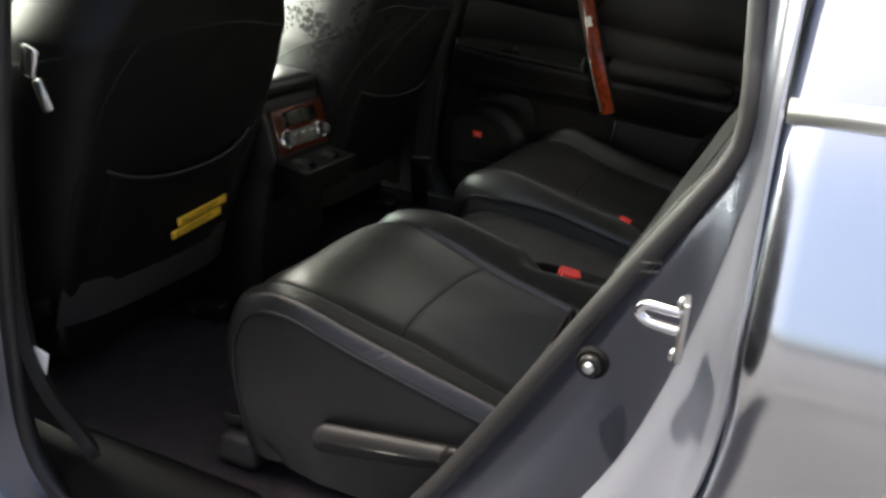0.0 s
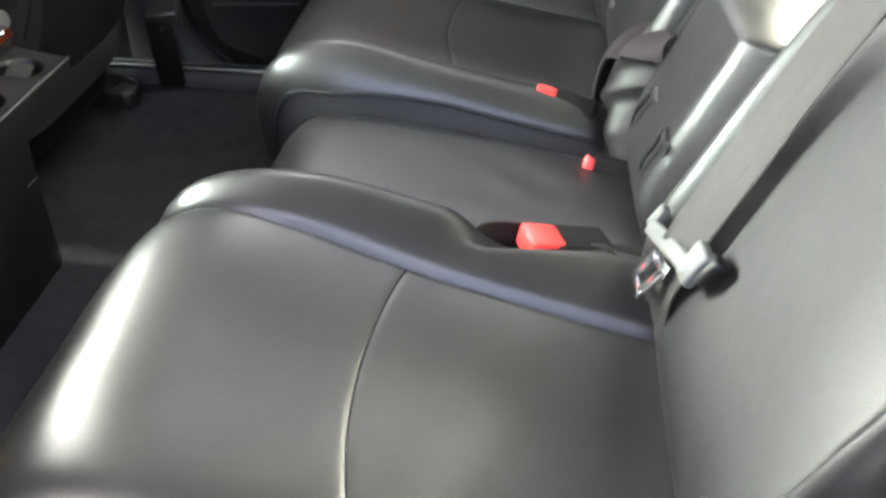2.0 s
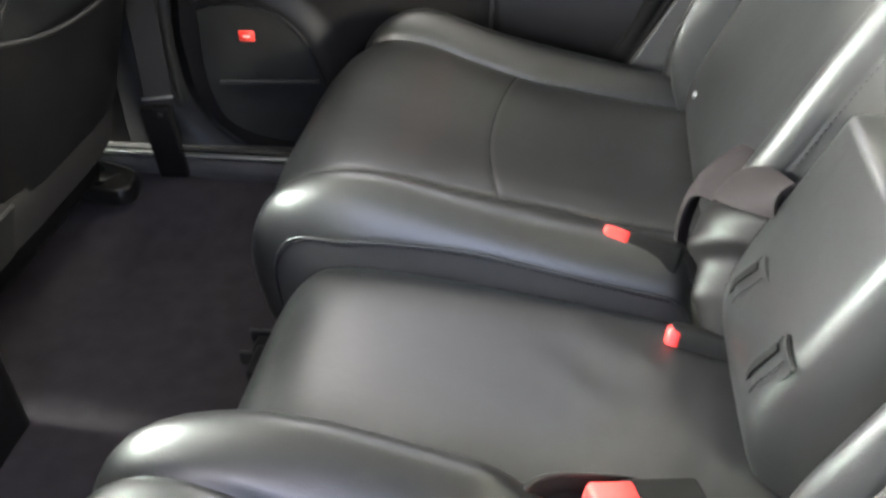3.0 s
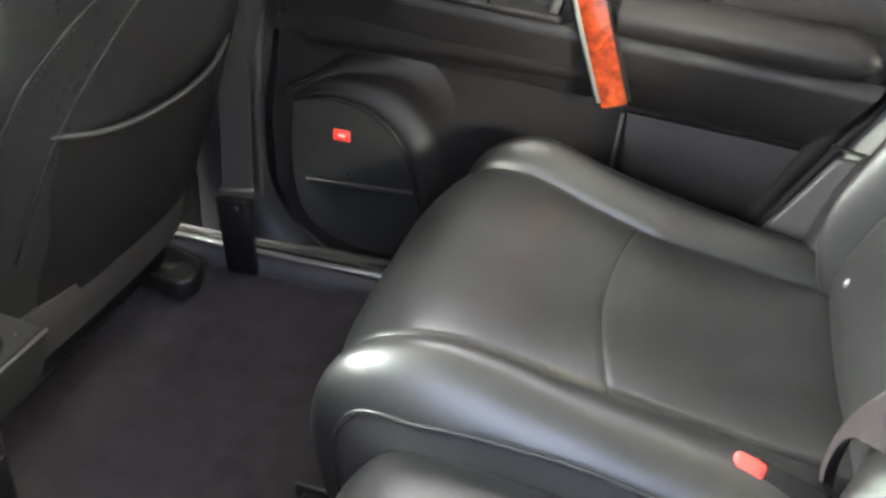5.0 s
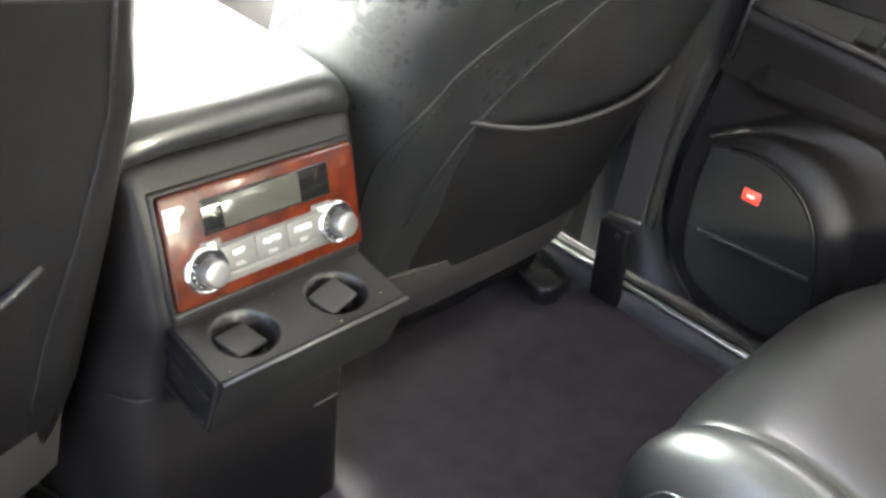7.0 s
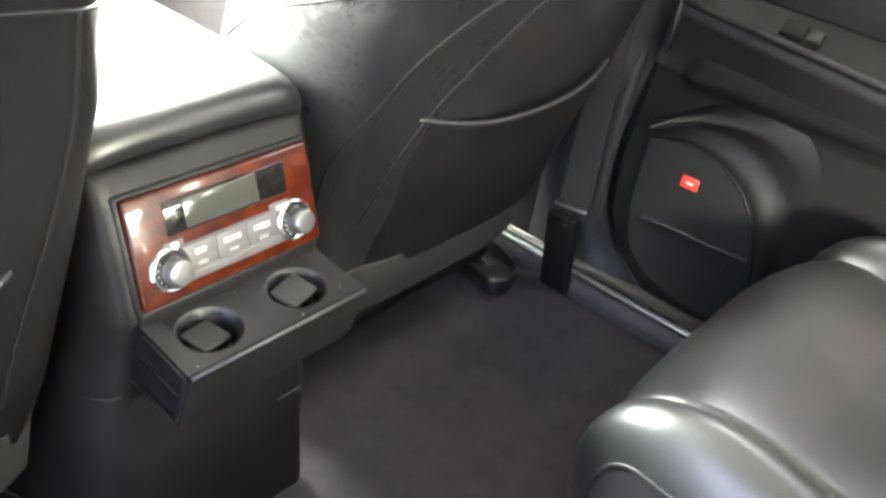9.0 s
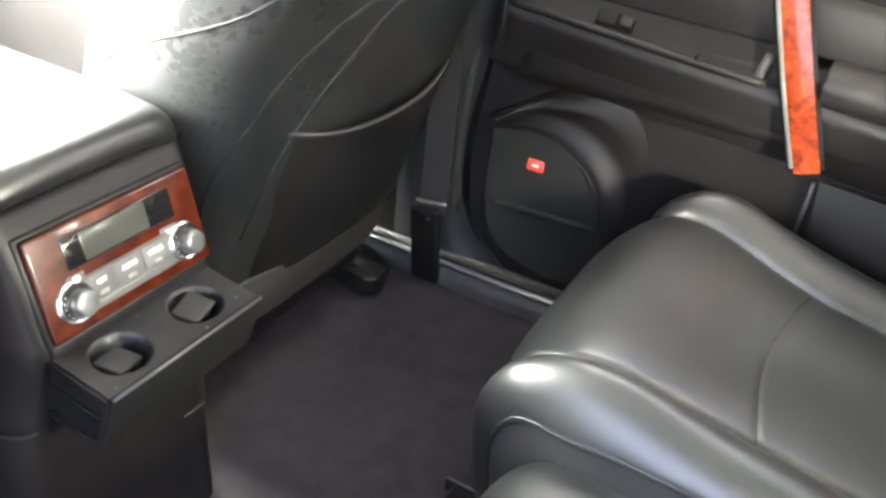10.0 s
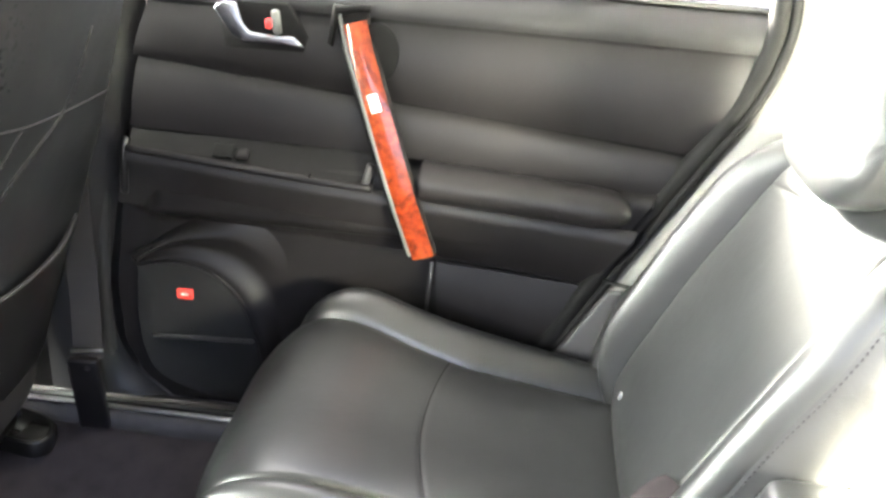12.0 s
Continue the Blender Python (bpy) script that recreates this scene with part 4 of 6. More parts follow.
def centre_seat():
    e = thing("centre_chair", "narrow black leather centre seat between two larger seats", "car seat", "rear seats", at=(-0.18, 0, FLOOR))
    path = [(-0.378, 0.60), (-0.406, 0.67), (-0.412, 0.735), (-0.397, 0.783), (-0.355, 0.806), (-0.26, 0.803), (-0.10, 0.780), (0.05, 0.756), (0.10, 0.748)]
    st = seat_frame(path, 110)
    P = []
    for i, (p, n) in enumerate(st):
        row = []
        for w in spaced(60):
            y = -0.150 + 0.290 * w
            h = -0.014 * abs(2 * w - 1) ** 5 + (0.0020 * noise.noise(Vector((p.x * 16, y * 22, 1.0))) - 0.0012 * abs(noise.noise(Vector((p.x * 34, y * 18 + p.x * 10, 4.0)))) ** 0.6) * smoothstep(-0.24, -0.02, p.x)
            row.append((p.x + n.x * h, y, p.y + n.y * h))
        P.append(row)
    part("cushion", sheet(P, 0.012, face=(0, 0, 1)), LEATHER, e)
    part("seat_base", box((0.34, 0.26, 0.16), (-0.16, -0.005, 0.66), 0.02, 2), PLASTIC, e)
    # a flat stiff panel with crisp edges, its flanks falling away to the rear
    face = spline([(0.092, 0.69), (0.058, 0.745), (0.042, 0.800), (0.054, 0.860), (0.085, 0.932), (0.115, 1.000)], 44)
    top = [(0.118, 1.0048), (0.124, 1.0065), (0.150, 1.0060), (0.185, 1.000), (0.195, 0.985), (0.196, 0.90)]
    P = []
    for p in [tuple(q) for q in face] + top:
        row = []
        for y, back in ((-0.112, 0.090), (-0.106, 0.060), (-0.092, 0.030), (-0.076, 0.010), (-0.068, 0.003), (-0.062, 0.0008), (-0.054, 0), (-0.02, -0.001), (0.03, -0.0015), (0.08, -0.001), (0.112, 0), (0.119, 0.001), (0.124, 0.004), (0.128, 0.012), (0.130, 0.05)):
            row.append((min(0.198, p[0] + back), y, p[1] - 0.10 * back))
        P.append(row)
    back = part("backrest", sheet(P, 0.010, face=(-1, 0, 0)), LEATHER, e)
    part("stitching", stitches([Vector(row[11]) + Vector((-0.001, 0, 0)) for row in P[18:44:5]], 0.006), THREAD, back)
    part("backrest_shell", box((0.06, 0.20, 0.26), (0, 0, 0), 0.02, 3, pose(0.150, 0.01, 0.845, 0, 14, 0)), LEATHER_SIDE, e)
    for ya, za, yb, zb in ((0.054, 0.886, 0.104, 0.800), (-0.058, 0.888, -0.018, 0.790)):
        rows = []
        for k in range(20):
            u = k / 19
            x = 0.050 + 0.013 * smoothstep(0.6, 0, u)
            rows.append([(x - 0.0032 * (1 - w * w) * math.sin(math.pi * min(1, 0.12 + u)) ** 0.5 - 0.002, ya + (yb - ya) * u + 0.017 * w, za + (zb - za) * u + 0.004 * w) for w in np.linspace(-1, 1, 11)])
        lip = part("slot_lip", sheet(rows, 0.004, face=(-1, 0, 0)), LEATHER, e, "stitched leather lip round a slot in the backrest")
        slit = [Vector(r[8]) + Vector((-0.0012, 0, 0)) for r in rows[2:17]]
        part("slot", ribbon(slit, (-1, 0, 0.2), 0.007, 0.002), RECESS, lip)
        for c in (3, 10):
            part("stitching", stitches([Vector(r[c]) + Vector((-0.0018, 0, 0)) for r in rows[1:19:2]], 0.006), THREAD, lip)
    part("hinge_bracket", box((0.05, 0.05, 0.03), (-0.455, 0.165, 0.615), 0.004, 2), PLASTIC_SMOOTH, e)
    part("hinge_arm", box((0.12, 0.012, 0.05), (-0.40, 0.15, 0.61), 0.004, 2), STEEL, e)
    return e


centre_seat()

# ---- far side: door, pillar, sill ----
door = thing("rear_door", "closed black trimmed rear door with a wooden grip", "car door", at=(-0.3, 0.74, 0.60))
DOOR_Y = 0.735


def door_panel():
    """Trim board: outline follows the door's opening, relief by height bands."""
    def relief(x, z):
        y = DOOR_Y
        arm = smoothstep(0.930, 0.960, z) * (1 - smoothstep(1.055, 1.066, z))
        y -= 0.040 * arm * smoothstep(-0.72, -0.66, x)
        y -= 0.010 * smoothstep(1.06, 1.20, z)
        y += 0.020 * smoothstep(1.25, 1.33, z)
        return y
    rows = []
    for i in range(80):
        z = 0.60 + (1.325 - 0.60) * i / 79
        xf = lerp(z, [0.60, 0.64, 0.70, 0.80, 0.95, 1.06, 1.20, 1.33], [-0.665, -0.715, -0.745, -0.752, -0.735, -0.715, -0.690, -0.665])
        xr = lerp(z, [0.60, 0.63, 0.69, 0.78, 0.87, 0.99, 1.11, 1.20, 1.27, 1.33], [-0.22, -0.165, -0.115, -0.062, -0.016, 0.038, 0.108, 0.160, 0.196, 0.200])
        rows.append([(xf + (xr - xf) * u, relief(xf + (xr - xf) * u, z), z) for u in spaced(70)])
    return sheet(rows, 0.03, face=(0, -1, 0))


part("door_trim", door_panel(), PLASTIC, door)


def grip():
    """Curved wooden pull that spans the arm rest."""
    line = [(-0.380, 0.706, 1.280), (-0.362, 0.694, 1.225), (-0.333, 0.678, 1.150), (-0.291, 0.661, 1.040), (-0.254, 0.668, 0.940)]
    return spline(line, 30)


def strap(line, width, thick, off=0.0, flip=False):
    rows = []
    n = len(line)
    for i in range(n):
        t = (line[min(i + 1, n - 1)] - line[max(i - 1, 0)]).normalized()
        a = Vector((1, 0, 0)) - t * t.x
        a.normalize()
        nn = t.cross(a).normalized()
        if nn.y > 0:
            nn = -nn
        rows.append([line[i] + a * width * w + nn * (off + thick * 0.35 * (1 - (2 * w) ** 2)) for w in (-0.5, -0.42, -0.25, 0, 0.25, 0.42, 0.5)])
    return sheet(rows, thick, face=(0, -1, 0))


G = grip()
pull = part("pull_handle", strap(G, 0.048, 0.016, -0.007), RECESS, door, "dark pull handle with a wood face")
part("wood_face", strap([p + Vector((0.003, 0, 0)) for p in G[1:]], 0.033, 0.006, 0.001), WOOD, pull, "glossy red burl wood strip")
part("bright_edge", strap([p + Vector((-0.0175, 0.001, 0)) for p in G], 0.0065, 0.005, 0.0), TONGUE, pull, "satin silver edge strip")
part("pull_clip", box((0.012, 0.016, 0.036), (0, 0, 0), 0.004, 2, pose(-0.343, 0.690, 1.052, 0, 14, 0)), QUARTER, pull, "grey clip")
# small white patch on the upper part of the wood
part("sticker", strap([p + Vector((0.001, -0.0012, 0)) for p in G[9:12]], 0.014, 0.003, 0.004), WHITE_PRINT, pull, "torn scrap of white sticker")
part("grip_cap", prism([(-0.412, 1.236), (-0.404, 1.232), (-0.396, 1.278), (-0.368, 1.284), (-0.352, 1.284), (-0.352, 1.292), (-0.404, 1.290)], "y", 0.700, 0.716, 0.003), RECESS, pull, "black frame round the top of the grip")
# flat black disc in place of the shaded hollow
part("finger_well", prism([(-0.340 + 0.030 * math.cos(a), 1.228 + 0.042 * math.sin(a)) for a in np.linspace(0, 2 * math.pi, 25)[:-1]], "y", 0.7035, 0.712, 0.002), RECESS, door, "dark finger well behind the grip")


def band(pts_lo, pts_hi, y_of, n=40, m=10, thick=0.012):
    lo, hi = spline(pts_lo, n), spline(pts_hi, n)
    return sheet([[(lo[i].x + (hi[i].x - lo[i].x) * v, y_of(i / (n - 1), v), lo[i].y + (hi[i].y - lo[i].y) * v) for v in [k / (m - 1) for k in range(m)]] for i in range(n)], thick, face=(0, -1, 0))


# upper board with its crease line
part("upper_panel", band([(-0.700, 1.190), (-0.40, 1.165), (-0.10, 1.140), (0.116, 1.122)], [(-0.672, 1.268), (-0.40, 1.268), (-0.05, 1.268), (0.198, 1.268)],
     lambda u, v: 0.722 - 0.012 * math.sin(math.pi * min(1, v * 1.05)) ** 0.6), DOOR_SOFT, door, "soft black upper panel")
part("belt_trim", band([(-0.672, 1.274), (-0.20, 1.274), (0.182, 1.273)], [(-0.660, 1.322), (-0.20, 1.324), (0.190, 1.326)],
     lambda u, v: 0.716 + 0.030 * v ** 2 - 0.006 * math.sin(math.pi * v)), PLASTIC_GREY, door, "dark grey window sill trim")
# the board between the crease and the arm rest slopes out towards the ledge
part("middle_panel", band([(-0.706, 1.083), (-0.50, 1.081), (-0.30, 1.078), (-0.05, 1.062), (0.078, 1.050)], [(-0.694, 1.186), (-0.40, 1.161), (-0.20, 1.146), (-0.05, 1.133), (0.114, 1.118)],
     lambda u, v: 0.7125 + 0.006 * v - 0.005 * math.sin(math.pi * v) + 0.006 * smoothstep(0.85, 1, v)), DOOR_SOFT, door, "soft black middle board")
# arm rest: front switch ledge and rear pad
# shade behind the lip is put into the ledge's colour
part("switch_tray", band([(-0.702, 1.058), (-0.55, 1.046), (-0.42, 1.036), (-0.335, 1.032)], [(-0.706, 1.080), (-0.55, 1.080), (-0.42, 1.078), (-0.335, 1.077)],
     lambda u, v: 0.682 + 0.032 * v + 0.003 * math.sin(math.pi * v), 30, 8), LEDGE, door, "dark recessed ledge with the window switch")
part("ledge_lip", tube(spline([(-0.703, 0.6835, 1.058), (-0.55, 0.6825, 1.047), (-0.42, 0.6820, 1.038), (-0.335, 0.6820, 1.034)], 24), 0.0060, 8), DOOR_SOFT, door, "rounded front lip of the ledge")
switch = part("window_switch", box((0.030, 0.022, 0.006), (0, 0, 0), 0.002, 2, pose(-0.560, 0.6955, 1.0645, 46, 0, 0)), RECESS, door, "black window switch recess")
part("switch_key", box((0.020, 0.018, 0.007), (0, 0, 0), 0.003, 2, pose(-0.532, 0.6955, 1.0630, 40, 0, 0)), PLASTIC, switch)
part("ledge_end", tube(spline([(-0.704, 0.690, 1.072), (-0.706, 0.684, 1.058), (-0.708, 0.684, 1.020), (-0.712, 0.690, 0.985)], 14), 0.006, 8), PLASTIC_SMOOTH, door, "rounded end of the ledge")
part("ledge_joint", box((0.003, 0.006, 0.030), (0, 0, 0), 0.001, 1, pose(-0.430, 0.6835, 1.040, 30, 25, 0)), RECESS, door)


def arm_pad():
    rows = []
    for u in spaced(36):
        x = -0.264 + 0.304 * u
        r = 0.020 * (1 - (max(0, u - 0.86) / 0.14) ** 2) ** 0.5 if u > 0.86 else 0.020
        zc = 1.052 - 0.016 * u
        row = []
        for k in range(20):
            a = -0.5 * math.pi + 1.9 * math.pi * k / 19 - 0.4
            row.append((x, 0.685 - 0.034 * math.cos(a) * (0.4 + 0.6 * r / 0.020) + 0.01, zc + 1.25 * r * math.sin(a)))
        rows.append(row)
    return sheet(rows, 0.004, face=(0, -1, 0))


part("arm_pad", arm_pad(), DOOR_SOFT, door, "padded black arm rest")
# lower pocket board
part("lower_bolster", band([(-0.735, 0.955), (-0.5, 0.940), (-0.25, 0.924), (0.000, 0.906)], [(-0.705, 1.060), (-0.5, 1.042), (-0.25, 1.026), (0.058, 1.008)],
     lambda u, v: 0.6785 + 0.040 * (1 - v) ** 1.7 + 0.012 * smoothstep(0.90, 1.0, v)), DOOR_SOFT, door, "soft black bolster below the arm rest")


def speaker_pod():
    """A crescent lip that stands out round the top of the speaker and dies into the panel."""
    inner = spline([(-0.716, 0.850), (-0.66, 0.866), (-0.609, 0.860), (-0.566, 0.836), (-0.536, 0.800), (-0.514, 0.742), (-0.504, 0.69)], 50)
    outer = spline([(-0.716, 0.862), (-0.654, 0.899), (-0.610, 0.912), (-0.543, 0.911), (-0.484, 0.868), (-0.462, 0.813), (-0.452, 0.74)], 50)
    rows = []
    for i in range(50):
        u = i / 49
        proud = 0.022 * (1 - smoothstep(0.18, 0.72, u))
        row = []
        for v in np.linspace(0, 1.75, 34):
            base = 0.7195 + 0.0140 * smoothstep(0.04, 0.6, v)
            if v < 0.92:
                y = base - proud * (v / 0.92) ** 2.4
            else:
                q = (v - 0.92) / 0.83
                y = 0.7335 - proud * (1 - smoothstep(0, 1, q)) + 0.003 * q + 0.010 * q ** 3
            y += 0.004 * smoothstep(0.55, 1.0, u) * smoothstep(0.1, 0.6, v)
            row.append((inner[i].x + (outer[i].x - inner[i].x) * v, y, inner[i].y + (outer[i].y - inner[i].y) * v))
        rows.append(row)
    return sheet(rows, 0.01, face=(0, -1, 0))


part("speaker_surround", speaker_pod(), PLASTIC, door, "raised lip curving round the speaker")
GRILLE = spline([(-0.713, 0.846), (-0.66, 0.861), (-0.609, 0.855), (-0.568, 0.832), (-0.539, 0.797), (-0.517, 0.741), (-0.506, 0.68), (-0.520, 0.635), (-0.58, 0.618), (-0.66, 0.635), (-0.70, 0.672), (-0.716, 0.75), (-0.713, 0.846)], 49)
grille = part("speaker_grille", sheet([[(-0.625 + (p.x + 0.625) * r, 0.7235 - 0.005 * (1 - r ** 3), 0.745 + (p.y - 0.745) * r) for r in (0.02, 0.35, 0.7, 0.9, 1.0)] for p in GRILLE], 0.004, face=(0, -1, 0)), GRILLE_CLOTH, door, "black cloth speaker grille")
part("grille_rim", tube([(p.x, 0.7215, p.y) for p in GRILLE[2:22]], 0.0030, 6), PLASTIC, grille)
part("badge", box((0.026, 0.003, 0.018), (-0.634, 0.7175, 0.808), 0.001, 1), BADGE, grille, "small orange-red badge")
part("badge_mark", box((0.011, 0.002, 0.0035), (-0.634, 0.7157, 0.808), 0.0006, 1), WHITE_PRINT, grille, "plain pale mark on the badge")
part("pocket_lip", tube(spline([(-0.690, 0.717, 0.726), (-0.62, 0.7145, 0.731), (-0.523, 0.717, 0.735)], 16), 0.0035, 6), PLASTIC_GREY, door)
part("panel_joint", box((0.005, 0.008, 0.10), (0, 0, 0), 0.001, 1, pose(-0.243, 0.716, 0.862, 0, 2, 0)), RUBBER, door)
part("lower_panel", band([(-0.225, 0.79), (-0.15, 0.78), (-0.058, 0.782)], [(-0.235, 0.914), (-0.13, 0.908), (-0.002, 0.900)], lambda u, v: 0.716 - 0.006 * math.sin(math.pi * v), 20, 8), DOOR_SOFT, door)
# inner latch
# no hollow is cut: the plate's black colour is the recess shade
latch = part("inner_latch", prism([(-0.560, 1.215), (-0.446, 1.218), (-0.440, 1.240), (-0.468, 1.284), (-0.570, 1.284)], "y", 0.7085, 0.724, 0.003), RECESS, door, "recessed latch cup")
part("lever", prism([(-0.575, 1.270), (-0.563, 1.280), (-0.542, 1.280), (-0.533, 1.254), (-0.523, 1.241), (-0.485, 1.238), (-0.460, 1.240), (-0.443, 1.225), (-0.477, 1.227), (-0.532, 1.225), (-0.548, 1.233), (-0.560, 1.249)], "y", 0.704, 0.713, 0.003, 2), LEVER, latch, "chrome latch lever")
part("lock_knob", box((0.012, 0.010, 0.034), (0, 0, 0), 0.004, 2, pose(-0.484, 0.704, 1.258, 0, -8, 0)), TONGUE, latch)
part("red_mark", box((0.010, 0.006, 0.014), (-0.495, 0.7045, 1.255), 0.002, 1), RED, latch)
pane = part("door_window", sheet([[(-0.66 + 0.86 * u, 0.758 - 0.09 * v, 1.31 + 0.235 * v) for v in (0, 0.5, 1)] for u in (0, 0.5, 1)], 0.004), PRIVACY, door, "door window glass")
pane.visible_shadow = False
part("glass_seal", tube([(-0.66, 0.744, 1.326), (-0.2, 0.744, 1.328), (0.205, 0.744, 1.330)], 0.005, 6), RUBBER, door)
part("inner_shell", prism([(-0.90, 0.50), (0.1, 0.50), (0.30, 0.9), (0.31, 1.30), (-0.88, 1.30)], "y", 0.766, 0.794, 0), RUBBER, door)
part("door_skin", prism([(-0.86, 0.47), (0.1, 0.50), (0.285, 0.9), (0.29, 1.31), (-0.84, 1.31)], "y", 0.80, 0.86, 0.01), PAINT, door)

far_frame = thing("door_surround", "dark trim and rubber seal round the closed door", "door frame", kind="structure")
far_edge = spline(FAR_REAR, 60)
part("door_seal", tube([(p.x + 0.004, 0.718, p.y) for p in far_edge], 0.015, 10), RECESS, far_frame, "soft black rubber door seal")
part("seal_lip", tube([(p.x + 0.022, 0.708, p.y + 0.002) for p in far_edge], 0.0075, 8), RECESS, far_frame)


def rear_quarter(sgn):
    """Grey trim behind the door opening, beside the backrest."""
    rows = []
    edge = spline(FAR_REAR if sgn > 0 else OPEN_REAR, 40)
    for p in edge:
        rows.append([(p.x + 0.024 + 0.46 * u, sgn * (0.716 - 0.022 * smoothstep(0, 0.10, u) - 0.03 * u), p.y + 0.02 * u) for u in (0, 0.03, 0.06, 0.12, 0.25, 0.5, 0.75, 1)])
    return sheet(rows, 0.02, face=(0, -sgn, 0))


for sgn, nm in ((1, "right"), (-1, "left")):
    q = part("wall_quarter_" + nm, rear_quarter(sgn), QUARTER_UPPER)
    tagged(q, "grey moulded side trim between door and backrest", "side trim", kind="structure")
part("trim_joint", tube([(0.020, 0.704, 0.920), (0.050, 0.695, 0.917), (0.16, 0.684, 0.91)], 0.0028, 6), RECESS, far_frame)
part("trim_cover", prism([(-0.125, 0.645), (-0.085, 0.715), (-0.030, 0.805), (0.028, 0.909), (0.160, 0.909), (0.120, 0.645)], "y", 0.685, 0.700, 0.005, 3), QUARTER, far_frame, "grey lower cover beside the seat")


def b_pillar(sgn, nm):
    """Pillar trim: a tall tapering board that flares into the sill."""
    rows = []
    for i in range(40):
        z = 0.56 + 0.98 * i / 39
        xr = lerp(z, [0.56, 0.60, 0.64, 0.70, 0.80, 0.95, 1.22, 1.40, 1.54], [-0.64, -0.685, -0.735, -0.765, -0.772, -0.748, -0.690, -0.665, -0.65] if sgn > 0 else [-0.64, -0.685, -0.735, -0.772, -0.785, -0.785, -0.775, -0.765, -0.75])
        xf = lerp(z, [0.56, 0.64, 0.75, 1.0, 1.3, 1.54], [-1.00, -0.98, -0.97, -0.95, -0.92, -0.88] if sgn > 0 else [-1.00, -0.98, -0.98, -1.02, -1.08, -1.06])
        row = []
        for k in range(14):
            u = k / 13
            bulge = math.sin(math.pi * u) ** 0.5
            row.append((xf + (xr - xf) * u, sgn * (0.745 - 0.045 * bulge - 0.03 * smoothstep(1.2, 1.5, z)), z))
        rows.append(row)
    ob = part("pillar_middle_" + nm, sheet(rows, 0.02, face=(0, -sgn, 0)), PLASTIC_GREY)
    return tagged(ob, "dark grey middle pillar trim between front and rear doors", "pillar", kind="structure")


b_pillar(1, "right")
b_pillar(-1, "left")
part("door_seal", tube([(p[0] + 0.028, 0.735, p[1]) for p in OPENING[44:74]], 0.012, 8), RUBBER, far_frame)


def sill(sgn, nm):
    e = thing("sill_" + nm, "black sill trim with a bright scuff strip", "door sill", kind="structure")
    if sgn < 0:
        prof = [(0.650, 0.515), (0.658, 0.528), (0.672, 0.533), (0.695, 0.525), (0.720, 0.502), (0.745, 0.470), (0.756, 0.448)]
        rows = [[(x, sgn * y, z) for y, z in prof] for x in np.linspace(-1.9, -0.1, 12)]
        part("sill_trim", sheet(rows, 0.01, face=(0, -1, 1)), LEDGE, e)
        return e
    prof = [(0.640, 0.535), (0.640, 0.595), (0.646, 0.612), (0.660, 0.618), (0.700, 0.612), (0.745, 0.592)]
    rows = [[(x, sgn * y, z) for y, z in prof] for x in np.linspace(-1.9, -0.1, 12)]
    part("sill_trim", sheet(rows, 0.01, face=(0, -sgn, 1)), SILL_TRIM, e)
    part("scuff_strip", box((0.62, 0.026, 0.005), (-0.61, sgn * 0.664, 0.6205), 0.0015, 2), ALU, e, "brushed metal scuff strip")
    part("strip_groove", box((0.62, 0.006, 0.005), (-0.61, sgn * 0.662, 0.6222), 0.001, 1), PLASTIC_SMOOTH, e)
    return e


sill(1, "right")
sill(-1, "left")

# front passenger's belt hanging on the pillar
belt = thing("front_seat_belt", "dark seat belt hanging down the middle pillar", "seat belt")
line = spline([(-0.770, 0.690, 1.42), (-0.785, 0.684, 1.20), (-0.788, 0.682, 1.0), (-0.776, 0.664, 0.82), (-0.766, 0.642, 0.715)], 24)
part("webbing", ribbon(line, (0.1, -1, 0), 0.047), WEBBING_DARK, belt)
part("belt_guide", box((0.054, 0.005, 0.005), (0, 0, 0), 0.002, 2, pose(-0.765, 0.634, 0.733, 0, -8, 0)), STEEL, belt)
part("anchor_cover", box((0.050, 0.014, 0.134), (0, 0, 0), 0.004, 3, pose(-0.764, 0.629, 0.658, 5, -3, 0)), PLASTIC, belt, "black plastic anchor sleeve")
part("anchor_pin", lathe([(0.001, 0), (0.004, 0), (0.004, 0.004), (0.001, 0.005)], 10, pose(-0.758, 0.620, 0.712, 90, 0, 0)), PLASTIC_GREY, belt)

# ---- console between the front seats ----
console = thing("centre_console", "black centre console with rear climate panel and arm rest", "console", at=(-0.95, 0, FLOOR))
LEAN = math.degrees(math.atan2(0.030, 0.090))


def console_body():
    rows = []
    prof = [(-0.812, 1.012), (-0.793, 1.008), (-0.772, 0.955), (-0.757, 0.90), (-0.752, 0.885), (-0.760, 0.83), (-0.768, 0.76), (-0.77, 0.66), (-0.765, 0.53)]
    for x, z in spline(prof, 40):
        hw = lerp(z, [0.53, 0.76, 0.83, 0.90, 1.02], [0.128, 0.122, 0.112, 0.112, 0.118])
        row = []
        for w in np.linspace(-1, 1, 33):
            aw = abs(w)
            # wraps round the corners and runs forward along the flanks
            if aw < 0.62:
                row.append((x, w / 0.62 * (hw - 0.012), z))
            elif aw < 0.72:
                a = (aw - 0.62) / 0.10 * math.pi / 2
                row.append((x - 0.014 * (1 - math.cos(a)), math.copysign(hw - 0.012 + 0.012 * math.sin(a), w), z))
            else:
                row.append((x - 0.014 - (aw - 0.72) / 0.28 * 0.75, math.copysign(hw + 0.004, w), z))
        rows.append(row)
    return sheet(rows, 0.012, face=(1, 0, 0))


part("console_body", console_body(), PLASTIC, console)


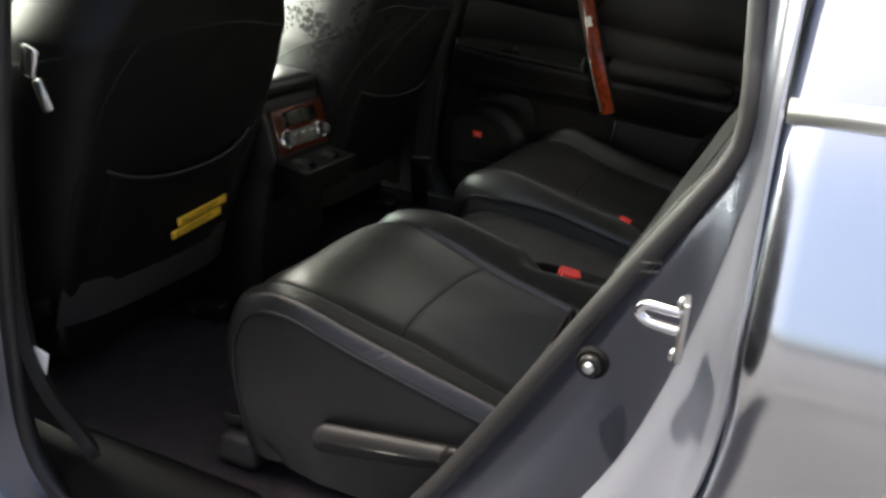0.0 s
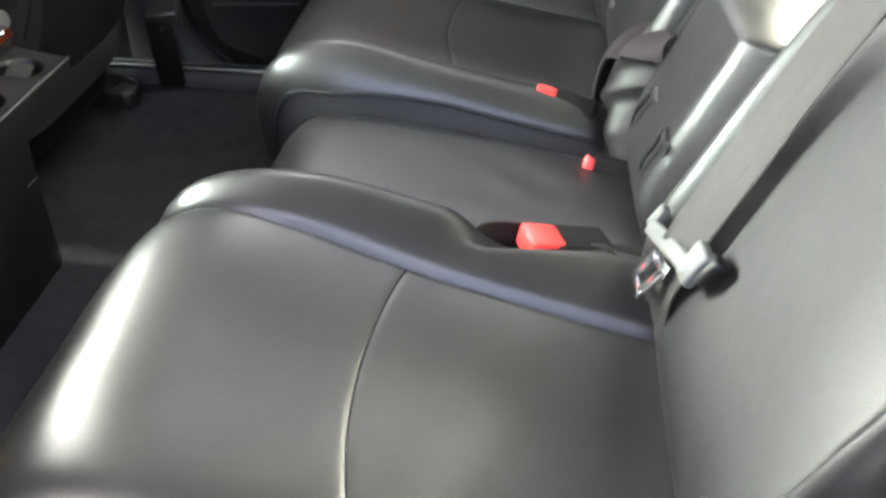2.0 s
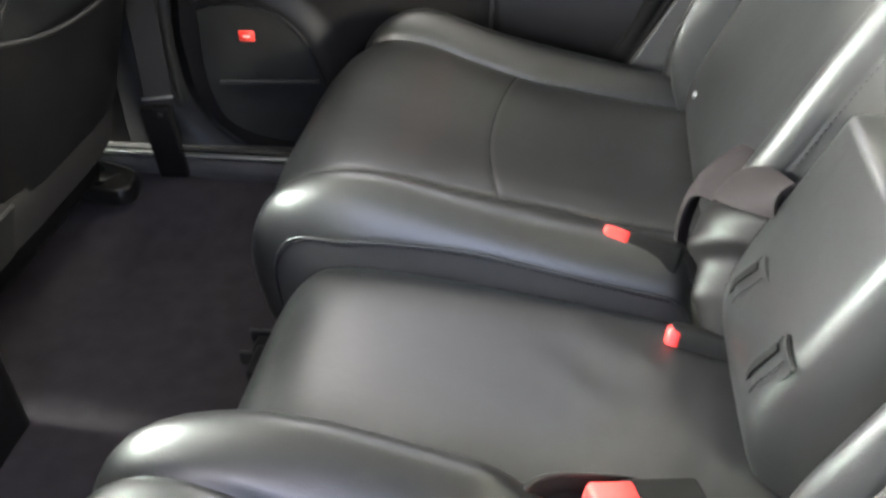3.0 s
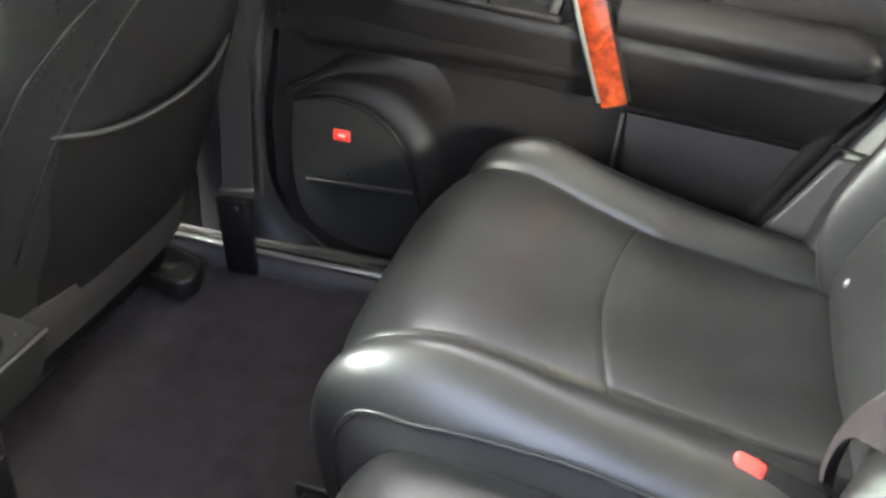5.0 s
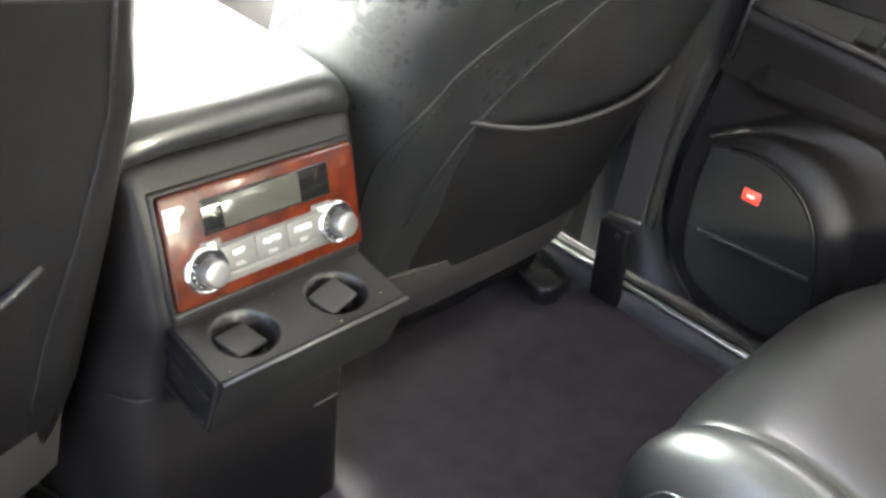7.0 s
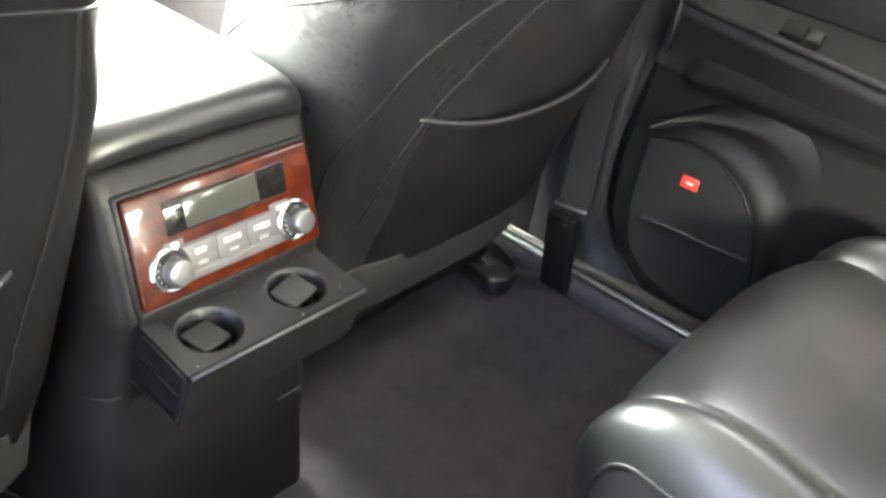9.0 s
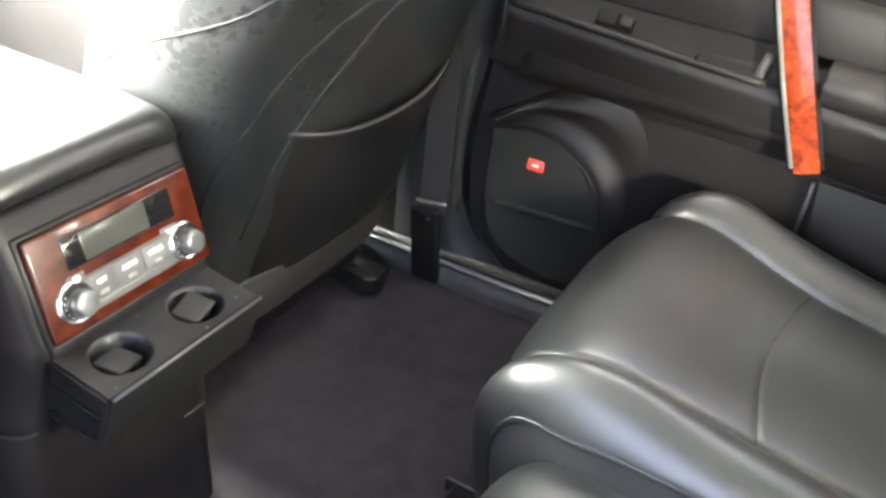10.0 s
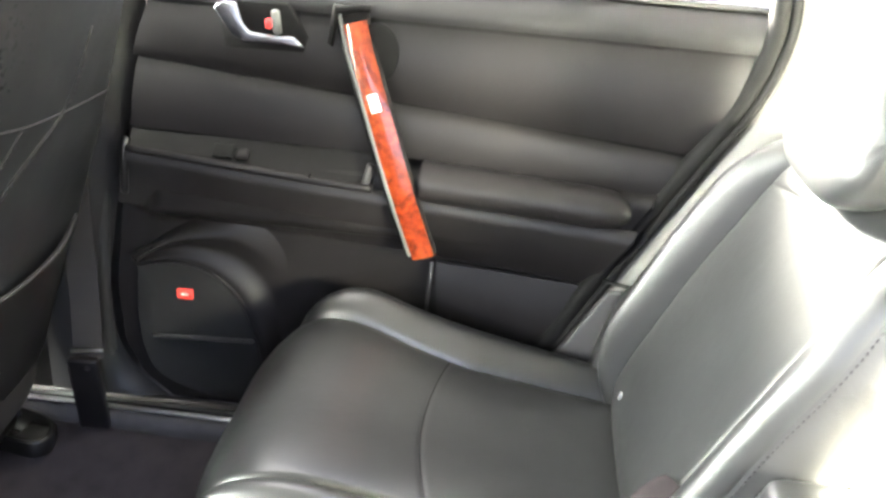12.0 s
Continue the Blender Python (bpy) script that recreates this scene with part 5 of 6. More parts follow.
def lid():
    """Padded arm rest with a rounded rear edge and soft corners."""
    rows = []
    prof = [(-0.806, 1.014), (-0.790, 1.016), (-0.782, 1.026), (-0.784, 1.040), (-0.800, 1.050), (-0.84, 1.054), (-0.95, 1.056), (-1.10, 1.056), (-1.24, 1.052), (-1.27, 1.03)]
    for x, z in spline(prof, 44):
        row = []
        for w in np.linspace(-1, 1, 29):
            a = abs(w) ** 6
            row.append((x - 0.016 * abs(w) ** 8, -0.006 + w * 0.122, z - 0.020 * a))
        rows.append(row)
    return sheet(rows, 0.02, face=(0, 0, 1))


part("arm_rest_lid", lid(), LEATHER, console, "padded black arm rest lid in bright light")
PM = Matrix(((0, math.sin(radians(-LEAN)), math.cos(radians(LEAN)), 0), (1, 0, 0, 0), (0, math.cos(radians(LEAN)), math.sin(radians(LEAN)), 0), (0, 0, 0, 1)))
PM = Matrix.Translation((-0.7655, 0.003, 0.942)) @ PM


def panel_box(w, h, d, u, v, z=0.0, bevel=0.002, seg=2):
    return box((w, h, d), (0, 0, 0), bevel, seg, PM @ Matrix.Translation((u, v, z)))


part("panel_surround", panel_box(0.205, 0.105, 0.016, 0, 0.0, -0.008, 0.003), PLASTIC, console)
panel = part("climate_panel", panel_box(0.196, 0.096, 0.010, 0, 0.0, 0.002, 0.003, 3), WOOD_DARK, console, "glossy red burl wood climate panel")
part("display", panel_box(0.130, 0.030, 0.004, 0.001, 0.0225, 0.0065, 0.001), DISPLAY, panel, "dark display window")
part("lcd", panel_box(0.078, 0.0265, 0.002, -0.006, 0.0225, 0.0085, 0.0006), LCD, panel, "grey liquid crystal area")
keys = part("key_plate", panel_box(0.136, 0.034, 0.006, 0.0, -0.0200, 0.006, 0.002), KEY_GREY, panel, "satin grey key plate")
for u in (-0.0375, -0.004, 0.0295):
    part("key", panel_box(0.0330, 0.0220, 0.0036, u, -0.0155, 0.0085, 0.0008), KEY_GREY, keys)
    for dv in (0, 1):
        part("key_print", panel_box(0.010, 0.0005, 0.0010, u, -0.0222 - 0.0020 * dv, 0.0101, 0.0002, 1), PALE_PRINT, keys)
part("lower_key", panel_box(0.100, 0.0050, 0.004, -0.003, -0.0302, 0.0082, 0.001), KEY_GREY, keys)
part("fan_mark_plate", panel_box(0.020, 0.012, 0.003, -0.060, -0.0030, 0.006, 0.001), KEY_GREY, keys)


def lettering(text, size, u, v, d, parent, material):
    c = bpy.data.curves.new("lettering", "FONT")
    c.body, c.size, c.extrude, c.align_x, c.align_y = text, size, 0.0002, "CENTER", "CENTER"
    tmp = bpy.data.objects.new("lettering", c)
    scene.collection.objects.link(tmp)
    bpy.context.view_layer.update()
    me = bpy.data.meshes.new_from_object(tmp.evaluated_get(bpy.context.evaluated_depsgraph_get()))
    bpy.data.objects.remove(tmp)
    me.transform(PM @ Matrix.Translation((u, v, d)))
    me.materials.clear()
    me.materials.append(material)
    ob = new("lettering", me)
    ob.parent = parent
    ob["label"] = "printed word " + text
    return ob


for text, u in (("OFF", -0.0375), ("AUTO", -0.004), ("MODE", 0.0295)):
    lettering(text, 0.0066, u, -0.0130, 0.0106, keys, WHITE_PRINT)
lettering("TEMP", 0.0055, 0.054, -0.0030, 0.0098, keys, WHITE_PRINT)
part("temp_mark_plate", panel_box(0.022, 0.010, 0.003, 0.054, -0.0030, 0.006, 0.001), KEY_GREY, keys)
part("fan_mark", panel_box(0.007, 0.006, 0.001, -0.060, -0.0020, 0.008, 0.0003, 1), WHITE_PRINT, keys)
for u in (-0.068, 0.068):
    km = PM @ Matrix.Translation((u, -0.0200, 0.004))
    knob = part("knob", lathe([(0.001, 0.004), (0.0120, 0.004), (0.0118, 0.019), (0.0108, 0.0215), (0.0095, 0.0220), (0.001, 0.0216)], 32, km), KNOB, panel, "turned satin metal knob")
    part("skirt", lathe([(0.0120, 0.0), (0.0158, 0.0), (0.0150, 0.0062), (0.0122, 0.0085)], 32, km), PLASTIC_SMOOTH, knob)
    part("bezel", lathe([(0.0158, 0.0), (0.0205, 0.0), (0.0205, 0.004), (0.0190, 0.0072), (0.0165, 0.0074), (0.0158, 0.0055)], 32, km), CHROME, knob, "chrome bezel")
    for k in range(5):
        a = radians(140 + 22 * k)
        part("tick", panel_box(0.0010, 0.0022, 0.0006, u + 0.0140 * math.cos(a), -0.0200 + 0.0140 * math.sin(a), 0.0112, 0.0002, 1), PALE_PRINT, knob)


def tray_top():
    """Pull-out tray with two round wells."""
    bm = bmesh.new()
    x0, x1, hw, z0, z1 = -0.752, -0.680, 0.099, 0.884, 0.873
    wells = [(-0.716, -0.052, 0.025), (-0.716, 0.046, 0.025)]
    nx, ny = 42, 110
    def z_at(x):
        return z0 + (z1 - z0) * (x - x0) / (x1 - x0)
    vs = {}
    for i in range(nx + 1):
        for j in range(ny + 1):
            x, y = x0 + (x1 - x0) * i / nx, -hw + 2 * hw * j / ny
            z = z_at(x)
            for cx, cy, r in wells:
                d = math.hypot(x - cx, (y - cy) * 0.86)
                z -= 0.030 * (1 - smoothstep(r - 0.0035, r, d))
            vs[i, j] = bm.verts.new((x, y, z))
    for i in range(nx):
        for j in range(ny):
            bm.faces.new((vs[i, j], vs[i + 1, j], vs[i + 1, j + 1], vs[i, j + 1]))
    return bm


TRAY_Z = 0.808
tray = part("cup_tray", tray_top(), TRAY, console, "open pull-out tray with two cup wells")
# front face coloured black for the shade below the tray edge
part("tray_front", prism([(-0.6765, 0.8735), (-0.6835, 0.8735), (-0.701, TRAY_Z + 0.001), (-0.695, TRAY_Z)], "y", -0.100, 0.100, 0.0015), RECESS, tray)
part("tray_lip", tube([(-0.678, -0.099, 0.8735), (-0.678, 0.099, 0.8735)], 0.0020, 6), SILL_TRIM, tray)
part("tray_underside", box((0.046, 0.184, 0.034), (-0.728, 0, 0.8280), 0.003, 1), PLASTIC_SMOOTH, tray)
for yy in (-0.0975, 0.0975):
    way = math.copysign(1, yy)
    side = part("tray_side", prism([(-0.760, 0.884), (-0.682, 0.872), (-0.698, TRAY_Z + 0.002), (-0.762, TRAY_Z + 0.010)], "y", yy - 0.002, yy + 0.002, 0.001), PLASTIC_SMOOTH, tray)
    for a, b in (((-0.758, 0.880), (-0.684, 0.869)), ((-0.684, 0.869), (-0.699, TRAY_Z + 0.005)), ((-0.699, TRAY_Z + 0.005), (-0.760, TRAY_Z + 0.013)), ((-0.756, 0.856), (-0.690, 0.845))):
        part("side_rib", bar((a[0], yy + way * 0.003, a[1]), (b[0], yy + way * 0.003, b[1]), 0.005, 0.004, (0, way, 0), 0.001), PLASTIC, side)
part("tray_neck", box((0.020, 0.196, 0.016), (-0.757, 0, 0.888), 0.003, 2), PLASTIC, tray)
for cy, tilt, lift in ((-0.054, -10, 0.0), (0.044, 4, 0.004)):
    flap = part("cup_flap", box((0.029, 0.037, 0.005), (0, 0, 0), 0.0022, 2, pose(-0.716, cy - 0.002, 0.8720 + lift, tilt, 10, 14)), FLAP, tray, "sprung rubber flap in the cup well")
    part("flap_stem", box((0.020, 0.012, 0.010), (0, 0, 0), 0.002, 2, pose(-0.718, cy + 0.010, 0.8620, tilt, 10, 14)), RECESS, flap)
rng = random.Random(5)
crumbs = thing("crumbs", "pale crumbs and dust specks lying on the tray", "crumbs", kind="stuff", at=(-0.71, 0, 0.876))
for k in range(2):
    bm = bmesh.new()
    for q in range(7):
        x, y = -0.748 + 0.066 * rng.random(), -0.092 + 0.184 * rng.random()
        if min(math.hypot(x + 0.716, (y - c) * 0.86) for c in (-0.052, 0.046)) < 0.031:
            continue
        bmesh.ops.create_icosphere(bm, subdivisions=1, radius=rng.uniform(0.0003, 0.0009), matrix=Matrix.Translation((x, y, 0.8845 - 0.153 * (x + 0.752))) @ Matrix.Diagonal((1, 1.3, 0.6, 1)))
    part("crumb", bm, FLAP if k else BADGE_TAN, crumbs)
part("console_seam", tube(spline([(-0.80, -0.130, 0.792), (-0.772, -0.118, 0.797), (-0.764, -0.09, 0.800)], 10), 0.0014, 6), PLASTIC_GREY, console)
part("lower_latch", box((0.004, 0.032, 0.004), (-0.766, 0.093, 0.686), 0.001, 1), PLASTIC_GREY, console)


# ---- front seats seen from behind ----
def front_seat(sgn, xr0, slope, wet, label, y_mid, seams):
    e = thing("front_chair", label, "car seat", "front seats", at=(-1.0, sgn * y_mid, FLOOR))
    # the dry seat takes the leather copy with shade in its colour
    leather = WET if wet else SEAT_BACK

    def section(z):
        hw = lerp(z, [0.66, 0.80, 0.95, 1.10, 1.19, 1.25, 1.32, 1.42], [0.245, 0.272, 0.282, 0.288, 0.278, 0.245 if sgn < 0 else 0.272, 0.215 if sgn < 0 else 0.258, 0.18])
        xr = xr0 + slope * (z - 0.75)
        return hw, xr

    def face(w, z):
        """A place on the padded cover: w across (-1 to 1, outer parts wrap forward), z up."""
        hw, xr = section(z)
        a = abs(w)
        if a < 0.55:
            q = a / 0.55
            y, x = math.copysign(q * (hw - 0.06), w), xr - 0.012 * q ** 2
        else:
            t = (a - 0.55) / 0.45 * math.pi * 0.78
            y = math.copysign(hw - 0.06 + 0.06 * math.sin(t), w)
            x = xr - 0.012 - 0.120 * (1 - math.cos(t))
        return Vector((x, sgn * (y_mid + y), z))

    def across(y, z):
        """w at which the cover has this distance outwards from the seat's middle."""
        ws = np.linspace(-0.9, 0.9, 181)
        ys = [sgn * face(w, z).y - y_mid for w in ws]
        return float(np.interp(y, ys, ws))

    rows = []
    for i in range(90):
        z = 0.735 + 0.72 * i / 89
        row = []
        for w in np.linspace(-1, 1, 101):
            p = face(w, z)
            p.x += 0.0015 * noise.noise(Vector((p.y * 14, z * 14, 2.0 + sgn)))
            row.append(p)
        rows.append(row)
    cover = part("backrest_cover", sheet(rows, 0.02, face=(1, 0, 0)), leather, e)
    for line in seams:
        q = spline([(across(v[1], v[2]), v[2]) if len(v) == 3 else v for v in line], 60)
        part("seam", tube([face(v.x, v.y) + Vector((0.0004, 0, 0)) for v in q], 0.0019, 6), WELT, cover, "raised sewn seam")
        if sgn > 0:
            part("stitching", stitches([face(v.x + 0.028, v.y) + Vector((0.001, 0, 0)) for v in q[::4]], 0.007, 0.0007), WELT, cover)
    # pocket: a slightly proud board with a dipping top edge
    prow, top = [], []
    for k in range(31):
        w = k / 30
        yy = sgn * y_mid + (w - 0.5) * 0.385 + (0.022 if sgn > 0 else 0)
        zt = (0.966 if sgn > 0 else 0.955) + (0.010 if sgn > 0 else 0.022) * (2 * w - 1) ** 4 - 0.016 * math.sin(math.pi * w) + (0.008 * (1 - 2 * w) if sgn > 0 else 0)
        col = []
        for v in np.linspace(0, 1, 14):
            z = 0.745 + (zt - 0.745) * v
            hw, xr = section(z)
            col.append((xr + 0.010 + 0.006 * v * math.sin(math.pi * w) - 0.021 * abs(2 * w - 1) ** 3, yy, z))
        prow.append(col)
        top.append(col[-1])
    pocket = part("map_pocket", sheet(prow, 0.004, face=(1, 0, 0)), SEAT_BACK, e, "slack map pocket with a bound top edge")
    part("pocket_binding", tube([(p[0] + 0.001, p[1], p[2]) for p in top], 0.0038, 6), PLASTIC_GREY, pocket)
    hw, xr = section(0.72)
    vrow = []
    for k in range(21):
        w = k / 20
        yy = sgn * y_mid + (w - 0.5) * 0.46
        vrow.append([(xr + 0.018 - 0.022 * u - 0.03 * abs(2 * w - 1) ** 4, yy, 0.760 - 0.085 * u) for u in (0, 0.15, 0.4, 0.7, 1)])
    part("lower_valance", sheet(vrow, 0.008, face=(1, 0, 0)), VALANCE, e, "dark grey valance along the lower edge")
    part("seat_cushion", box((0.50, 0.50, 0.16), (xr - 0.30, sgn * y_mid, 0.74), 0.05, 4), leather, e)
    part("seat_pan", box((0.44, 0.42, 0.08), (xr - 0.27, sgn * y_mid, 0.63), 0.02, 2), PLASTIC, e)
    yy = 0.60 if sgn > 0 else 0.195
    part("rail", box((0.50, 0.045, 0.04), (xr - 0.24, sgn * yy, 0.555), 0.006, 2), PLASTIC_SMOOTH, e)
    fx, fy, fz = (-0.905, 0.640, 0.582) if sgn > 0 else (-0.915, -0.180, 0.534)
    if sgn > 0:
        ring = spline([(-0.965, 0.625), (-0.940, 0.594), (-0.908, 0.574), (-0.868, 0.562), (-0.832, 0.556), (-0.814, 0.566), (-0.810, 0.590), (-0.822, 0.618), (-0.872, 0.642), (-0.930, 0.652)], 48)
    else:
        ring = [Vector((fx + 0.058 * math.sin(q), fy + 0.046 * math.cos(q))) for q in np.linspace(-0.9, math.pi + 0.9, 30)]
    mid = sum(ring, Vector((0, 0))) / len(ring)
    cap = []
    for q in ring:
        cap.append([(*(mid + (q - mid) * f), fz + h) for f, h in ((1.0, -0.006), (1.02, 0.018), (0.97, 0.024), (0.89, 0.022), (0.85, 0.004), (0.2, 0.002))])
    foot = part("rail_cover", sheet(cap, 0.003, face=(0, 0, 1)), PLASTIC_SMOOTH, e, "black plastic rail end cup")
    if sgn > 0:
        part("rail_block", box((0.046, 0.048, 0.020), (0, 0, 0), 0.005, 3, pose(-0.838, 0.588, fz + 0.010, 0, 0, -14)), TRAY, foot)
        part("rail_hook", tube(spline([(-0.945, 0.640, fz + 0.004), (-0.938, 0.628, fz + 0.026), (-0.915, 0.630, fz + 0.030), (-0.905, 0.642, fz + 0.004)], 16), 0.005, 8), PLASTIC, foot)
    else:
        part("rail_block", box((0.07, 0.040, 0.030), (fx + 0.030, fy + 0.012, fz + 0.020), 0.008, 3), PLASTIC, foot)
        part("rail_bolt", lathe([(0.001, 0), (0.007, 0), (0.006, 0.006), (0.001, 0.007)], 10, pose(fx - 0.012, fy - 0.008, fz + 0.010)), STEEL, foot)
    for yy in (-0.06, 0.06):
        part("headrest_post", tube([(xr0 + 0.68 * slope - 0.05, sgn * y_mid + yy, 1.40), (xr0 + 0.75 * slope - 0.055, sgn * y_mid + yy, 1.50)], 0.006, 8), CHROME, e)
    part("headrest", box((0.09, 0.26, 0.15), (xr0 + 0.80 * slope - 0.06, sgn * y_mid, 1.495), 0.035, 4), leather, e)
    return e


front_seat(-1, -0.815, 0.30, False, "black leather front seat with yellow pull tabs on its pocket", 0.388,
           [[(-0.98, 1.165), (-0.74, 1.175), (-0.58, 1.182), (-0.2, 1.205), (0.0, 1.208), (0.2, 1.205), (0.58, 1.186), (0.74, 1.17), (0.98, 1.13)],
            [(-0.57, 1.182), (-0.56, 1.10), (-0.54, 1.0), (-0.51, 0.90), (-0.50, 0.80)],
            [(0.44, 1.194), (0.52, 1.13), (0.58, 1.04), (0.62, 0.95), (0.63, 0.85)]])
front_seat(1, -0.815, 0.30, True, "black leather front seat spotted with water drops", 0.41,
           [[(-0.98, 1.02), (-0.86, 1.085), (0, -0.265, 1.135), (0, -0.235, 1.165), (0, -0.19, 1.185), (0, -0.12, 1.189), (0, -0.03, 1.176), (0, 0.06, 1.168), (0, 0.16, 1.160), (0.95, 1.14)],
            [(0, -0.250, 0.850), (0, -0.256, 0.947), (0, -0.236, 1.022), (0, -0.205, 1.068), (0, -0.150, 1.106), (0, -0.080, 1.136), (0, -0.037, 1.174)],
            [(0, -0.20, 0.846), (0, -0.185, 0.920), (0, -0.160, 0.984), (0, -0.122, 1.036), (0, -0.060, 1.096), (0, 0.0, 1.132), (0, 0.06, 1.166), (0, 0.085, 1.203), (0, 0.10, 1.27)]])
tabs = thing("yellow_tags", "two yellow strips sticking out of a seat pocket", "tag")
for k in range(2):
    part("strip", box((0.005, 0.150, 0.016), (0, 0, 0), 0.001, 1, pose(-0.766 - 0.008 * k, -0.328 - 0.008 * k, 0.838 - 0.026 * k, 4, 0, 2)), YELLOW, tabs)
    for row, (wide, off) in enumerate(((0.110, -0.012), (0.095, -0.018))):
        part("print_bar", box((0.0012, wide, 0.0016), (0, 0, 0), 0, 1, pose(-0.766 - 0.008 * k, -0.328 - 0.008 * k, 0.838 - 0.026 * k, 4, 0, 2) @ Matrix.Translation((0.0026, off, 0.003 - 0.006 * row))), RECESS, tabs)


# ---- buckles, belts and small fittings ----
def buckle(name, m, label, tall=0.07, button=(0.034, 0.040, 0.024)):
    e = thing(name, label, "belt buckle", "belt buckles")
    part("body", box((tall, button[1] + 0.006, button[2] + 0.004), (0, 0, 0), 0.006, 3, m @ Matrix.Translation((tall * 0.5 - 0.01, 0, -0.001))), RECESS, e)
    part("button", box(button, (0, 0, 0), 0.005, 3, m @ Matrix.Translation((0.003 - button[0] * 0.5, 0, 0.002))), RED, e, "red release button")
    part("stalk", box((0.06, 0.03, 0.014), (0, 0, 0), 0.004, 2, m @ Matrix.Translation((tall + 0.01, 0, -0.008))), PLASTIC, e)
    return e


buckle("near_buckle", pose(-0.053, -0.165, 0.8075, 0, 12, 20), "belt buckle with a red button in a cushion recess", 0.07, (0.040, 0.044, 0.026))
buckle("far_buckle", pose(-0.052, 0.190, 0.8095, 34, 12, -10), "belt buckle with a red button beside a cushion", 0.07, (0.030, 0.030, 0.016))
buckle("centre_buckle", pose(0.002, 0.098, 0.758, 68, 6, -10), "belt buckle with a red button lying on the centre seat", 0.095, (0.016, 0.034, 0.022))
cup = thing("buckle_recess", "black moulded recess in the seat bolster", "buckle recess")


def recess_ring(f, dz):
    """One level of the recess: a rounded slot that follows the bolster."""
    out = []
    for a in np.linspace(0, 2 * math.pi, 41)[:-1]:
        ca, sa = math.cos(a), math.sin(a)
        dx = 0.050 * f * math.copysign(abs(ca) ** 0.6, ca)
        dy = 0.026 * f * math.copysign(abs(sa) ** 0.75, sa)
        out.append((-0.086 + dx, -0.163 + dy + 0.25 * dx, 0.8115 + dz - 0.20 * dx))
    return out


levels = [recess_ring(f, dz) for f, dz in ((1.10, -0.004), (1.08, 0.001), (1.02, 0.003), (0.96, 0.001), (0.92, -0.014), (0.80, -0.020), (0.05, -0.020))]
part("well", sheet([[Vector(p) for p in (*lv, lv[0])] for lv in levels], 0.002, face=(0, 0, 1)), RECESS, cup)
part("rim", tube(recess_ring(1.04, 0.002), 0.0022, 6, True), PLASTIC_SMOOTH, cup)
part("strap", ribbon(spline([(-0.012, -0.186, 0.806), (0.010, -0.196, 0.800), (0.040, -0.206, 0.772)], 8), (0.1, 0, 1), 0.030), WEBBING_DARK, cup)
part("cable", tube(spline([(-0.020, -0.168, 0.812), (0.000, -0.176, 0.816), (0.014, -0.200, 0.806), (0.026, -0.226, 0.788)], 16), 0.0024, 6), PLASTIC_SMOOTH, cup, "thin black cable from the buckle")
part("stay", bar((-0.014, -0.205, 0.803), (0.000, -0.165, 0.806), 0.008, 0.006, (0, 0, 1), 0.002), PLASTIC_GREY, cup)

shoulder = thing("rear_seat_belt", "grey shoulder belt with a metal tongue lying on the backrest", "seat belt")
bl = spline([(0.046, -0.286, 0.890), (0.056, -0.282, 0.912), (0.086, -0.274, 0.970), (0.120, -0.268, 1.045), (0.150, -0.266, 1.105), (0.186, -0.266, 1.175), (0.235, -0.270, 1.215), (0.36, -0.30, 1.33), (0.46, -0.34, 1.45)], 38)
strap_web = part("webbing", ribbon(bl, (-0.72, -0.36, 0.55), 0.047), WEBBING, shoulder)
face_n = Vector((-0.72, -0.36, 0.55)).normalized()
for off in (-0.0215, -0.0185, -0.006, 0.006, 0.0185, 0.0215):
    rib = []
    for i in range(len(bl)):
        t_dir = (bl[min(i + 1, len(bl) - 1)] - bl[max(i - 1, 0)]).normalized()
        rib.append(bl[i] + t_dir.cross(face_n).normalized() * off + face_n * 0.0006)
    part("woven_rib", tube(rib, 0.0012, 6), WEBBING, strap_web)


tongue = part("tongue", bar((0.030, -0.224, 0.877), (0.050, -0.326, 0.900), 0.017, 0.008, (-0.75, -0.15, 0.55)), TONGUE, shoulder, "pale tongue bar across the webbing")
part("tongue_wing", bar((0.030, -0.222, 0.874), (0.042, -0.226, 0.898), 0.014, 0.010, (-0.75, -0.15, 0.55)), TONGUE, tongue)
part("tongue_wing", bar((0.046, -0.322, 0.886), (0.062, -0.324, 0.920), 0.026, 0.012, (-0.75, -0.15, 0.55), 0.004), TONGUE, tongue)
part("tongue_cap", bar((0.058, -0.334, 0.892), (0.072, -0.336, 0.918), 0.018, 0.016, (-0.75, -0.15, 0.55), 0.004), PLASTIC_SMOOTH, tongue)
for a, b, wide in (((0.032, -0.262, 0.872), (0.016, -0.250, 0.832), 0.010), ((0.036, -0.292, 0.876), (0.018, -0.278, 0.834), 0.010), ((0.018, -0.247, 0.836), (0.019, -0.282, 0.838), 0.009), ((0.033, -0.256, 0.868), (0.037, -0.298, 0.874), 0.012)):
    part("tongue_plate", bar(a, b, wide, 0.003, (-0.85, -0.1, 0.4), 0.001), CHROME, tongue)
part("lap_webbing", ribbon(spline([(0.048, -0.292, 0.890), (0.040, -0.285, 0.85), (0.044, -0.280, 0.80), (0.07, -0.28, 0.75)], 12), (-1, -0.2, 0.2), 0.047), WEBBING, shoulder)

